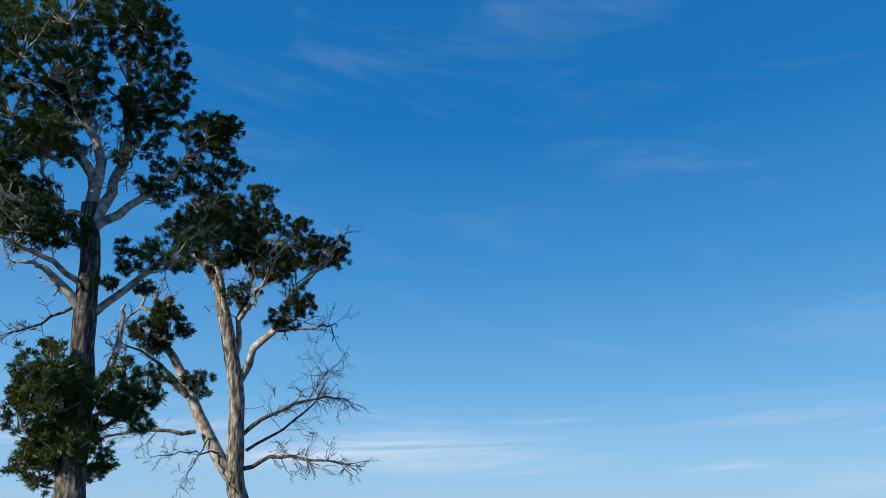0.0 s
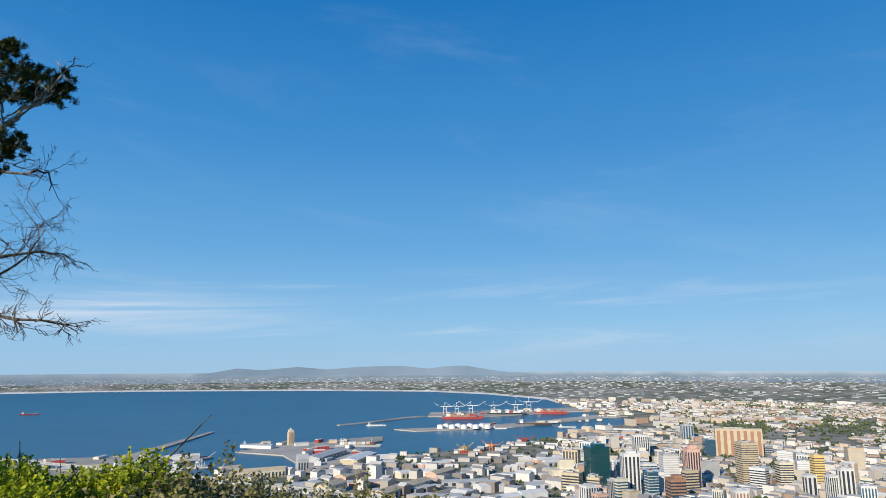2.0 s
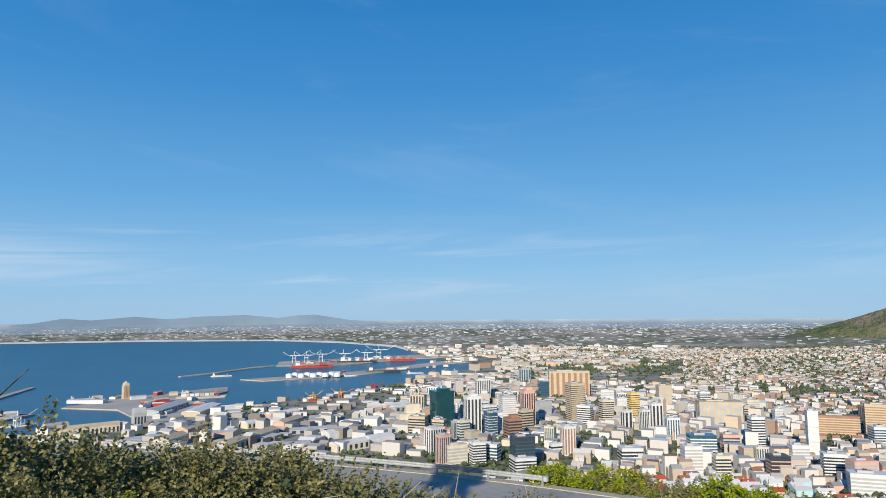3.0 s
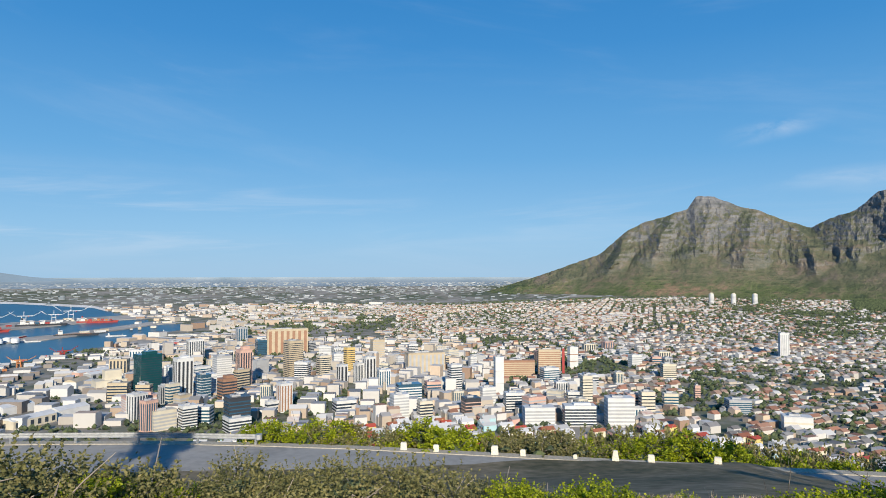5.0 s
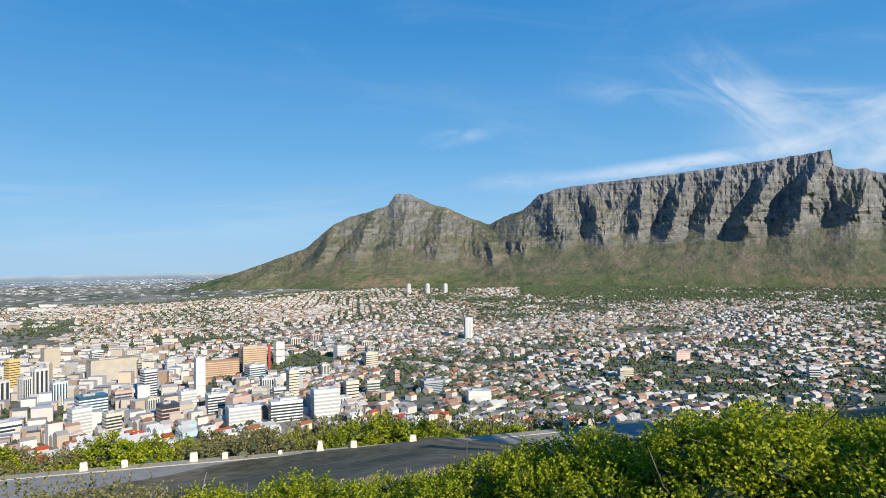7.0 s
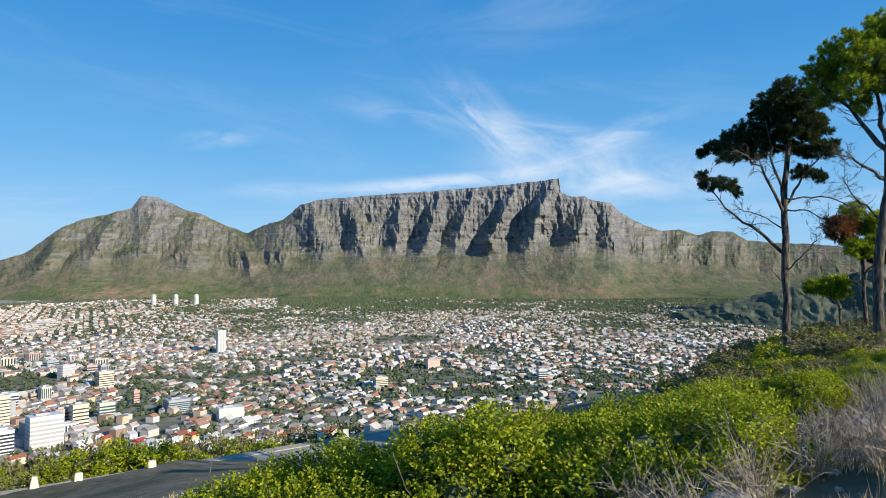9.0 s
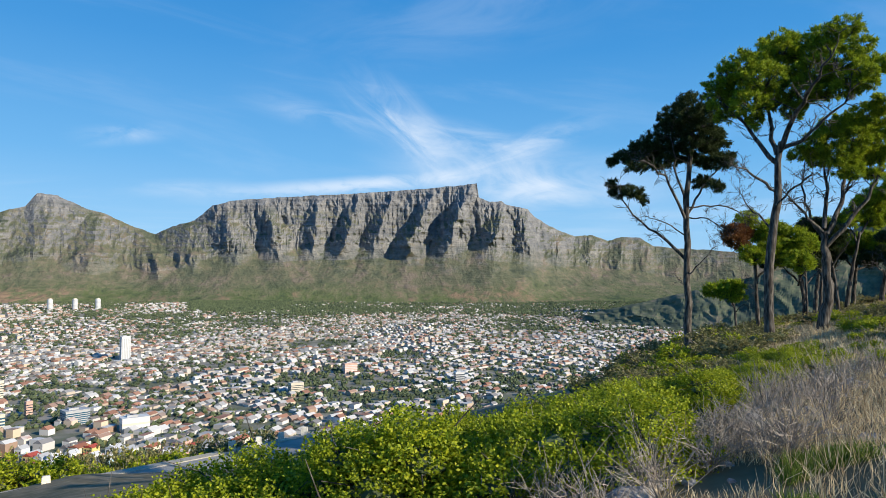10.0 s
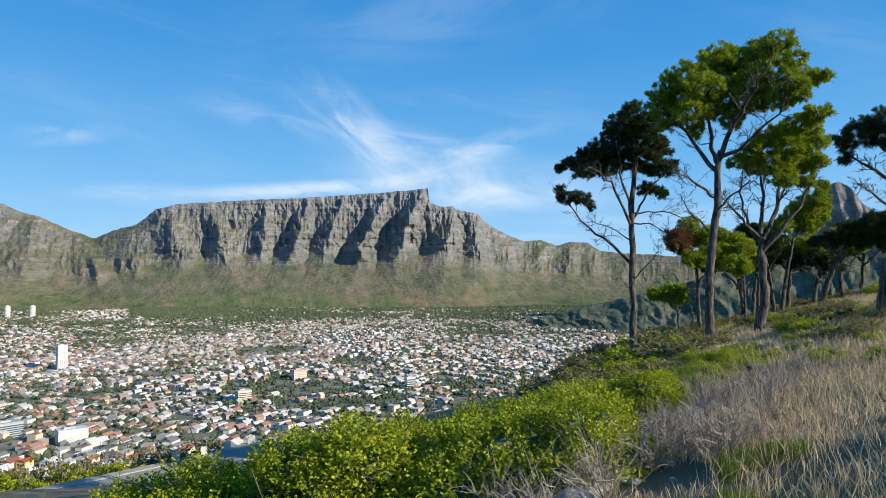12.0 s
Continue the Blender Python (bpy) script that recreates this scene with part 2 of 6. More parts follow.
M_GREENGLASS, M_BLUEGLASS = plain("green_glass", (0.012, 0.085, 0.095), 0.12, 0.2, 0.8), plain("blue_glass", (0.05, 0.13, 0.20), 0.12, 0.2, 0.8)
M_PANE, M_ORANGE, M_TANK = plain("dark_window_glass", (0.04, 0.055, 0.075), 0.15, 0.0, 0.8), plain("orange_paint", (0.45, 0.17, 0.06)), plain("white_tank_paint", (0.80, 0.80, 0.79), 0.5)
M_QUAY = mat("quay_concrete", [(0.3, (0.26, 0.24, 0.21)), (0.7, (0.48, 0.45, 0.41))], 0.02, 0.95, 0.0, big=0.004)


def mountain_material():
    m = bpy.data.materials.new("mountain_rock")
    m.use_nodes = True
    n, l = m.node_tree.nodes, m.node_tree.links
    b = n["Principled BSDF"]
    b.inputs["Roughness"].default_value, b.inputs["Specular IOR Level"].default_value = 0.95, 0.1
    co, geo = n.new("ShaderNodeTexCoord"), n.new("ShaderNodeNewGeometry")

    def noise_at(scale, detail=6.0, rough=0.6):
        mp, tx = n.new("ShaderNodeMapping"), n.new("ShaderNodeTexNoise")
        mp.inputs["Scale"].default_value = scale
        l.new(co.outputs["Object"], mp.inputs[0])
        tx.inputs["Scale"].default_value, tx.inputs["Detail"].default_value, tx.inputs["Roughness"].default_value = 1.0, detail, rough
        l.new(mp.outputs[0], tx.inputs["Vector"])
        return tx.outputs["Fac"]

    def ramp(f, stops):
        r = n.new("ShaderNodeValToRGB")
        while len(r.color_ramp.elements) < len(stops):
            r.color_ramp.elements.new(0.5)
        for e, (p, c) in zip(r.color_ramp.elements, stops):
            e.position, e.color = p, (*c, 1)
        l.new(f, r.inputs[0])
        return r.outputs[0]

    def ranged(v, a, b_):
        r = n.new("ShaderNodeMapRange")
        r.inputs[1].default_value, r.inputs[2].default_value = a, b_
        l.new(v, r.inputs[0])
        return r.outputs[0]

    def blend(f, a, c):
        x = n.new("ShaderNodeMix")
        x.data_type = "RGBA"
        l.new(f, x.inputs[0])
        l.new(a, x.inputs[6])
        l.new(c, x.inputs[7])
        return x.outputs[2]

    def sums(op, a, c):
        x = n.new("ShaderNodeMath")
        x.operation = op
        l.new(a, x.inputs[0])
        if isinstance(c, float):
            x.inputs[1].default_value = c
        else:
            l.new(c, x.inputs[1])
        return x.outputs[0]
    strata, speck = noise_at((0.0022, 0.0022, 0.035), 7, 0.65), noise_at((0.02, 0.02, 0.02), 6, 0.7)
    # Grey rock; its darker tones lean blue as painted-in distance haze.
    rock = ramp(sums("MULTIPLY", sums("ADD", strata, speck), 0.5), [(0.36, (0.105, 0.112, 0.122)), (0.46, (0.168, 0.172, 0.178)), (0.55, (0.235, 0.233, 0.23)), (0.66, (0.345, 0.333, 0.312))])
    heath = ramp(sums("MULTIPLY", sums("ADD", noise_at((0.006, 0.006, 0.006), 6), speck), 0.5), [(0.38, (0.07, 0.085, 0.06)), (0.46, (0.115, 0.125, 0.08)), (0.53, (0.15, 0.145, 0.095)), (0.61, (0.20, 0.165, 0.13))])
    grass = ramp(sums("MULTIPLY", sums("ADD", noise_at((0.004, 0.004, 0.004), 5), speck), 0.5), [(0.38, (0.06, 0.085, 0.05)), (0.46, (0.105, 0.135, 0.055)), (0.54, (0.15, 0.155, 0.085)), (0.61, (0.26, 0.18, 0.12))])
    sep, sepn = n.new("ShaderNodeSeparateXYZ"), n.new("ShaderNodeSeparateXYZ")
    l.new(co.outputs["Object"], sep.inputs[0])
    l.new(geo.outputs["Normal"], sepn.inputs[0])
    steep = ranged(sums("ADD", sums("ABSOLUTE", sepn.outputs[2], 0.0), sums("MULTIPLY", strata, 0.5)), 0.93, 0.66)
    scree = ranged(sums("ADD", sep.outputs[2], sums("MULTIPLY", noise_at((0.004, 0.004, 0.004), 5), 200.0)), 90.0, 300.0)
    steep = sums("MULTIPLY", steep, sums("ADD", sums("MULTIPLY", scree, 0.75), 0.25))
    steep = sums("MAXIMUM", steep, ranged(sep.outputs[2], 330.0, 400.0))
    lowland = ranged(sums("ADD", sep.outputs[2], sums("MULTIPLY", noise_at((0.003, 0.003, 0.003), 4), 160.0)), 60.0, -30.0)
    l.new(blend(steep, blend(lowland, heath, grass), rock), b.inputs["Base Color"])
    bp = n.new("ShaderNodeBump")
    bp.inputs["Strength"].default_value, bp.inputs["Distance"].default_value = 0.8, 25.0
    l.new(sums("ADD", strata, speck), bp.inputs["Height"])
    l.new(bp.outputs["Normal"], b.inputs["Normal"])
    return m


M_ROCKFACE = mountain_material()


# ---- mesh helpers ----
def mesh_ob(name, verts, faces, material, parent=None, smooth=False, mats=None, index=None):
    me = bpy.data.meshes.new(name)
    me.from_pydata(np.asarray(verts).tolist(), [], faces if isinstance(faces, list) else faces.tolist())
    for m in (mats or [material]):
        me.materials.append(m)
    if index is not None:
        me.polygons.foreach_set("material_index", np.asarray(index, dtype=np.int32))
    if smooth:
        me.polygons.foreach_set("use_smooth", np.ones(len(me.polygons), dtype=bool))
    me.update()
    ob = new(name, me)
    ob.parent = parent
    return ob


def squash(v):
    """Draw what lies past 2 km in towards the eye along its ray, so that all stands within the lens's reach."""
    v = np.asarray(v, dtype=float).copy()
    r = np.hypot(v[:, 0], v[:, 1])
    far = r > 2000
    k = np.ones(len(v))
    k[far] = (2000 + 2750 * (1 - np.exp(-(r[far] - 2000) / 2750))) / r[far]
    return v * k[:, None]


def az_xy(az, d):
    a = np.radians(az)
    return np.sin(a) * d, np.cos(a) * d


def wave(x, y, seed=0, octaves=4):
    """Smooth value noise from -1 to 1 for arrays."""
    x, y = np.broadcast_arrays(np.asarray(x, float), np.asarray(y, float))
    total, amp, norm = np.zeros(x.shape), 1.0, 0.0
    for o in range(octaves):
        xs, ys = x * 2 ** o + 17.3 * o + seed * 7.1, y * 2 ** o + 5.7 * o + seed * 3.3
        xi, yi = np.floor(xs), np.floor(ys)
        fx, fy = xs - xi, ys - yi
        fx, fy = fx * fx * (3 - 2 * fx), fy * fy * (3 - 2 * fy)

        def h(a, b):
            s = np.sin(a * 127.1 + b * 311.7 + seed * 74.7 + o * 13.1) * 43758.5453
            return (s - np.floor(s)) * 2 - 1
        total += amp * ((h(xi, yi) * (1 - fx) + h(xi + 1, yi) * fx) * (1 - fy) + (h(xi, yi + 1) * (1 - fx) + h(xi + 1, yi + 1) * fx) * fy)
        norm += amp
        amp *= 0.5
    return total / norm


# ---- the lie of the land ----
ROAD_Y = np.array([-200, -100, -40, -10, 3.7, 8.6, 18, 31.7, 44, 70, 100, 160, 260])
ROAD_X = np.array([175, 100, 62, 47, 41.8, 40.3, 37.3, 32.5, 26.0, 8.0, -18, -80, -190])
ROAD_Z = -11.5


def road_edge(y):
    """x of the road's valley-side edge."""
    return (np.interp(y - 6, ROAD_Y, ROAD_X) + np.interp(y, ROAD_Y, ROAD_X) + np.interp(y + 6, ROAD_Y, ROAD_X)) / 3


def city_z(az, d):
    """Height of the town's ground: low at the harbour, rising towards the mountains."""
    az = np.asarray(az, float)
    up = np.interp(az, [40, 62, 80, 135, 150], [0, 0.0, 1, 1, 1])
    flat = np.interp(d, [500, 700, 1300, 2000, 1e5], [-176, -186, -207, -213, -213])
    rise = np.interp(d, [500, 700, 1200, 1800, 2600, 3900, 1e5], [-172, -182, -196, -194, -186, -156, -156])
    return flat * (1 - up) + rise * up


def hill_z(x, y):
    """The near hillside, level along the road, and falling away past it."""
    d = np.hypot(x, y)
    az = np.degrees(np.arctan2(x, y))
    s = d * np.cos(np.radians(az - 55))
    plane = FEET - 0.27 * np.minimum(np.maximum(s, -150), 400)
    z = np.where(plane > ROAD_Z + 1, plane, ROAD_Z + np.log1p(np.exp(np.minimum((plane - ROAD_Z) * 2.0, 40))) / 2.0)
    b = (x - road_edge(y)) * 0.85
    z = z - np.where(b > 0.8, 0.40 * (b - 0.8), 0)
    z = z - np.where((az > -75) & (az < 112), 0.45 * np.maximum(d - 95, 0), 0)
    z = z - np.interp(az, [85, 98, 126, 134], [0, 1, 1, 0]) * 0.05 * np.maximum(np.minimum(d, 60) - 12, 0)
    side = (az > 112) & (az < 175)
    z = z - np.where(side, np.interp(az, [112, 128, 175], [0, 1, 1]) * 0.30 * np.maximum(d - 48, 0), 0)
    back = (az >= 175) | (az < -30)
    z = z - np.where(back, 0.5 * np.maximum(d - 260, 0), 0)
    return z


def near_coast(az):
    return np.interp(az, [-60, -2, 6, 16, 19, 24, 29, 35, 38, 41.5], [-7.2, -7.7, -8.9, -8.7, -7.9, -7.2, -6.7, -5.6, -4.95, -4.6])


def far_coast(az):
    return np.interp(az, [-60, -3, 13.5, 23, 28, 33, 37, 41.5], [-1.85, -1.90, -2.06, -2.20, -2.43, -2.85, -4.1, -4.55])


def is_sea(az, d):
    el = np.degrees(np.arctan2(SEA, d))
    return (az < 41.5) & (az > -175) & (el > near_coast(az)) & (el < far_coast(az))


def ground_z(x, y):
    d, az = np.hypot(x, y), np.degrees(np.arctan2(x, y))
    low = np.where(is_sea(az, d), SEA - 6, city_z(az, d))
    return np.maximum(hill_z(x, y), low)


def polar_sheet(name, azs, ds, zf, material, warp=True, smooth=True):
    A, Dm = np.meshgrid(azs, ds, indexing="ij")
    x, y = az_xy(A, Dm)
    v = np.stack([x, y, zf(A, Dm)], -1).reshape(-1, 3)
    n, m = len(azs), len(ds)
    i = (np.arange(n - 1)[:, None] * m + np.arange(m - 1)[None, :]).ravel()
    f = np.stack([i, i + 1, i + m + 1, i + m], 1)
    return mesh_ob(name, squash(v) if warp else v, f, material, smooth=smooth)


def sheet_z(A, Dm):
    x, y = az_xy(A, Dm)
    return ground_z(x, y)


near_d = np.concatenate([[0.0], np.geomspace(0.6, 120, 110)])
tagged(polar_sheet("ground_hillside", np.arange(-180, 180.1, 1.0), near_d, sheet_z, M_SCRUB), "scrubby brown hillside with dry grass and stones", "ground", kind="structure")
far_d = np.concatenate([np.geomspace(120, 4200, 190), np.geomspace(4300, 9000, 20)])
tagged(polar_sheet("ground", np.arange(-180, 180.1, 0.5), far_d, sheet_z, M_CITYGROUND), "broad plain of streets, gardens and bare earth", "ground", kind="structure")
tagged(polar_sheet("backdrop_plain", np.arange(-180, 180.1, 1.0), np.geomspace(8950, 21500, 14), lambda A, Dm: np.where(is_sea(A, Dm), SEA - 6, -212.5), M_HAZE_PLAIN), "far plain with haze painted into its colour", "plain", kind="structure")
tagged(polar_sheet("water", np.arange(-178, 43, 1.0), np.geomspace(900, 21000, 90), lambda A, Dm: np.full(A.shape, SEA), M_SEA), "deep blue calm bay water", "sea", kind="structure")

# ---- mountains ----
SKY_AZ = [61, 64.8, 69.2, 74.4, 76.7, 78.2, 79.8, 80.4, 81.4, 82.1, 83.4, 85.4, 86.2, 86.8, 88.5, 90.3, 91.6, 93.2, 94.6, 96.5, 99.6, 103, 108.2, 114, 116.5, 116.9, 117.1, 118, 119, 119.4, 121.3, 121.9, 123, 124.2, 125.4, 126.6, 128.1, 129.2, 130.7, 131.8, 133.5, 136.7, 140, 146]
SKY_EL = [-2.6, -1.8, -0.45, 1.4, 3.4, 4.1, 4.5, 4.75, 5.0, 6.05, 6.0, 5.1, 4.9, 4.7, 3.9, 3.3, 4.0, 4.5, 5.8, 6.3, 6.6, 6.9, 7.3, 7.8, 8.05, 8.15, 6.9, 6.5, 6.6, 6.3, 5.9, 5.2, 4.5, 3.9, 3.5, 3.6, 3.1, 3.4, 3.3, 2.6, 2.4, 2.2, 1.8, 1.0]
BASE_AZ, BASE_EL = [62, 66, 71.6, 77.6, 86.3, 95.2, 108.3, 115.3, 125.2, 133.3, 146], [-2.8, -2.8, -3.6, -2.6, -2.8, -2.5, -2.3, -2.5, -2.3, -2.2, -2.2]
# spurs: azimuth at the crest, azimuth at the cliff's foot, strength
SPURS = [(72.0, 70.8, 0.45), (76.6, 75.2, 0.8), (80.3, 78.4, 1.0), (83.6, 81.9, 0.35), (86.3, 85.6, 1.0), (89.2, 90.4, 0.8), (92.6, 93.2, 0.5), (95.4, 96.4, 0.8), (98.4, 99.9, 1.15), (103.4, 102.4, 0.7),
         (106.9, 105.2, 1.0), (109.6, 107.9, 0.9), (113.4, 111.0, 1.1), (116.4, 114.6, 1.1), (119.3, 118.3, 1.0), (121.3, 121.7, 0.9), (124.6, 124.0, 0.7), (126.8, 126.2, 0.8), (129.4, 128.7, 0.8), (131.4, 131.2, 0.7), (134, 133.5, 0.6), (138, 137.4, 0.6)]


def range_sheet(name, azs, rows):
    """The long range: talus below, ledged cliffs above, cut into spurs and shaded gullies."""
    A, V = np.meshgrid(np.asarray(azs), np.concatenate([np.linspace(0, 1, rows), [1.01, 1.06, 1.3]]), indexing="ij")
    v = np.minimum(V, 1)
    sk, ba = np.interp(A, SKY_AZ, SKY_EL), np.interp(A, BASE_AZ, BASE_EL)
    even = np.convolve(np.pad(np.interp(azs, SKY_AZ, SKY_EL), 17, mode="edge"), np.ones(35) / 35, mode="valid")[:, None]
    k = np.clip((v - 0.72) / 0.28, 0, 1)
    el = ba + (even + (sk - even) * k * k * (3 - 2 * k) - ba) * v
    cliff = np.interp(A, [62, 80, 92, 95, 121, 124, 146], [0.15, 0.3, 0.25, 1, 1, 0.75, 0.7])
    foot = np.interp(A, [62, 75, 80, 88, 94, 98, 121, 146], [0.75, 0.62, 0.50, 0.50, 0.50, 0.53, 0.55, 0.45]) + 0.035 * wave(A * 0.3, 0 * A, 6, 2)
    tv = np.clip((v - foot) / (1 - foot), 0, 1)
    fd = np.interp(A, [62, 75, 95, 120, 146], [5000, 4300, 3900, 3800, 4600])
    cd = np.interp(A, [62, 75, 90, 95, 118, 121, 126, 134, 146], [6500, 6200, 5900, 5150, 4800, 5000, 6500, 8000, 9500])
    span = np.where(v < foot, 0.78 * (v / foot) ** 0.92, 0.78 + 0.22 * tv)
    dist = fd + (cd - fd) * (v * (1 - cliff) + span * cliff)
    spur = np.zeros(A.shape)
    bend = (0.6 * wave(A * 0.35, el * 0.45, 15, 3) + 0.25 * wave(A * 1.3, el * 1.4, 16, 2)) * (1 - 0.75 * tv)
    for top, low, k in SPURS:
        mid = low + (top - low) * tv - (top - low) * 0.5 * np.clip(1 - v / foot, 0, 1)
        wide = np.interp(tv, [0, 0.45, 1], [1.75, 1.15, 0.6]) + 0.7 * np.clip(1 - v / foot, 0, 1)
        spur = np.maximum(spur, k * np.clip(1 - np.abs(A - mid + bend) / wide, 0, 1))
    reach = np.interp(tv, [0, 0.25, 0.6, 0.85, 1], [330, 360, 250, 110, 18]) * np.interp(v / foot, [0, 0.35, 0.75, 1], [0, 0.05, 0.28, 1]) * np.interp(A, [78, 93, 96], [1.25, 1.1, 1]) * (0.8 + 0.4 * wave(A * 0.5, el * 0.6, 25, 2))
    rough = 1 - 2 * np.abs(wave(A * 1.5 + 0.6 * tv, el * 0.9, 3, 4))
    column = wave(A * 4.5, el * 0.6, 12, 3)
    rocky = np.interp(v / foot, [0, 0.6, 0.95, 1.05], [0.0, 0.02, 0.25, 1])
    dist = dist - spur * reach - rocky * (rough * 55 + column * 26 * (0.4 + cliff)) * np.interp(tv, [0, 0.9, 1], [1, 1, 0.35])
    dist = dist - 22 * wave(A * 2.2, el * 2.5, 19, 4) * np.interp(v, [0, 0.15, 1], [0.05, 0.25, 0.6])
    beds = el / 0.40 + 0.55 * wave(A * 0.35, el * 0.3, 4, 3)
    saw = beds - np.floor(beds)
    ledge = np.clip((saw - 0.62) / 0.38, 0, 1) - saw
    dist = dist + ledge * np.where(cliff > 0.6, 26, 62 * np.clip(spur * 1.6 + 0.5 * wave(A * 0.9, el * 0.8, 31, 2), 0.05, 1)) * np.interp(tv, [0, 0.08, 0.94, 1], [0.0, 1, 1, 0]) * (0.55 + 0.45 * wave(A * 0.8, np.floor(beds) * 3.1, 22, 2))
    el = np.where(v >= 1, sk + 0.06 * wave(A * 3, A * 0, 7, 3), el)
    dist = dist + np.maximum(V - 1, 0) * 3000
    z = dist * np.tan(np.radians(el)) - np.maximum(V - 1.02, 0) * 2500
    x, y = az_xy(A, dist)
    n, m = A.shape
    i = (np.arange(n - 1)[:, None] * m + np.arange(m - 1)[None, :]).ravel()
    return mesh_ob(name, squash(np.stack([x, y, z], -1).reshape(-1, 3)), np.stack([i, i + 1, i + m + 1, i + m], 1), M_ROCKFACE)


def mountain_sheet(name, azs, foot_d, crest_d, cliff, seed, rows, sky_az, sky_el, base_az, base_el, rib=0.33, relief=1.0, material=None):
    """A flank from its foot to its crest, with gullies, ledges and a cliff band below the top, and the back falling away."""
    azs = np.asarray(azs)
    u = np.concatenate([np.linspace(0, 1, rows), [1.01, 1.06, 1.3]])
    A, U = np.meshgrid(azs, u, indexing="ij")
    sk, ba = np.interp(A, sky_az, sky_el), np.interp(A, base_az, base_el)
    c = np.interp(A, *cliff)
    fd, cd = np.interp(A, *foot_d), np.interp(A, *crest_d)
    t = np.minimum(U, 1)
    drift = wave(A * 0.3, U * 3.0, seed + 8, 2) * 0.6
    ribs = 1 - np.abs(wave((A + 2.2 * drift + 3.2 * t) * rib, U * 0.9, seed, 3)) * 2.3
    fine = 1 - np.abs(wave((A + 2.0 * t) * 1.3, U * 6.0, seed + 3, 4)) * 2
    soft = t ** 1.25
    hard = np.where(t < 0.70, 0.47 * (t / 0.70) ** 1.15, 0.47 + 0.53 * np.clip((t - 0.70) / 0.30, 0, 1))
    rise = soft * (1 - c) + hard * c
    span = np.where(t < 0.70, t / 0.70 * 0.80, 0.80 + (t - 0.70) / 0.30 * 0.20)
    dist = fd + (cd - fd) * (t * (1 - c) + span * c)
    dist = dist + relief * 34 * wave(A * 0.25, rise * 14, 4, 3) * np.interp(t, [0, 0.3, 0.55, 0.97, 1], [0, 0.3, 1, 1, 0])
    hold = np.interp(t, [0, 0.2, 0.45, 0.7, 0.93, 1], [0.0, 0.06, 0.24, 0.9, 1, 0.35])
    dist = dist - relief * (ribs * 300 * hold * (0.55 + 0.45 * c) + fine * 55 * np.interp(t, [0, 0.3, 0.6, 1], [0.15, 0.4, 1, 0.6]))
    el = ba + (sk - ba) * rise
    el = np.where(t >= 1, sk + 0.05 * wave(A * 3, A * 0, seed + 5, 3), el)
    dist = dist + np.maximum(U - 1, 0) * 3000
    z = dist * np.tan(np.radians(el)) - np.maximum(U - 1.02, 0) * 2500
    x, y = az_xy(A, dist)
    v = np.stack([x, y, z], -1).reshape(-1, 3)
    n, m = len(azs), len(u)
    i = (np.arange(n - 1)[:, None] * m + np.arange(m - 1)[None, :]).ravel()
    return mesh_ob(name, squash(v), np.stack([i, i + 1, i + m + 1, i + m], 1), material or M_ROCKFACE, smooth=False)


tagged(range_sheet("mountain_range", np.arange(62, 146.01, 0.09), 150), "flat-topped grey rock mountain with green lower slopes", "mountain", kind="structure")
LION_AZ = [118, 122, 126, 130, 133.5, 137, 141, 144.5, 147.0, 147.7, 148.5, 149.5, 150.3, 151.0, 153.5, 160]
LION_EL = [-5.2, -4.3, -3.4, -2.3, -1.4, -0.5, 0.8, 2.2, 4.6, 6.3, 7.2, 7.5, 6.9, 5.7, 3.4, 1.5]
M_WOODS = mat("wooded_slope", [(0.38, (0.05, 0.065, 0.045)), (0.48, (0.08, 0.10, 0.06)), (0.56, (0.12, 0.13, 0.08)), (0.64, (0.18, 0.155, 0.105))], 0.05, 0.95, 0.0, big=0.008)
tagged(mountain_sheet("mountain_ridge", np.arange(116, 160.01, 0.12), ([116, 128, 160], [2750, 2400, 2000]), ([116, 160], [2900, 2900]), ([118, 160], [0, 0]), 11, 50, [116, 120, 124, 128, 131, 133.5, 137, 141, 146, 160], [-4.9, -4.5, -3.8, -2.7, -2.0, -1.4, -0.5, 0.6, 1.8, 2.2], [116, 128, 160], [-4.9, -5.0, -6.0], 0.45, 0.35, M_WOODS),
       "shaded wooded ridge below the peak", "hillside", kind="structure")
tagged(mountain_sheet("mountain_peak", np.arange(144.5, 155.01, 0.08), ([118, 160], [2920, 2920]), ([118, 160], [3060, 3060]), ([118, 160], [0.6, 0.6]), 13, 50, LION_AZ, LION_EL, [118, 160], [0.5, 0.5], 0.7, 0.16),
       "pointed bare rock peak above the ridge", "mountain", kind="structure")
beach = np.arange(-30, 34.5, 0.5)
bd = SEA / np.tan(np.radians(far_coast(beach)))
bv = np.concatenate([np.stack([*az_xy(beach, bd * 0.985), np.full(len(beach), SEA + 0.6)], 1), np.stack([*az_xy(beach, bd * 1.03), np.full(len(beach), SEA + 4.0)], 1)])
q = len(beach)
tagged(mesh_ob("trim_beach", squash(bv), [(i, i + 1, q + i + 1, q + i) for i in range(q - 1)], M_SAND), "thin pale beach across the bay", "beach", kind="structure")
ha = np.arange(-4, 34, 0.25)
he = np.interp(ha, [-4, 3, 5.5, 7.1, 9, 12, 14.4, 17, 20.4, 23, 24.6, 26.1, 29, 34], [-0.95, -0.8, -0.5, -0.2, -0.36, -0.1, -0.32, -0.12, -0.02, -0.28, -0.08, -0.03, -0.5, -0.9])
hx, hy = az_xy(ha, 17000.0)
lx, ly = az_xy(ha, 14500.0)
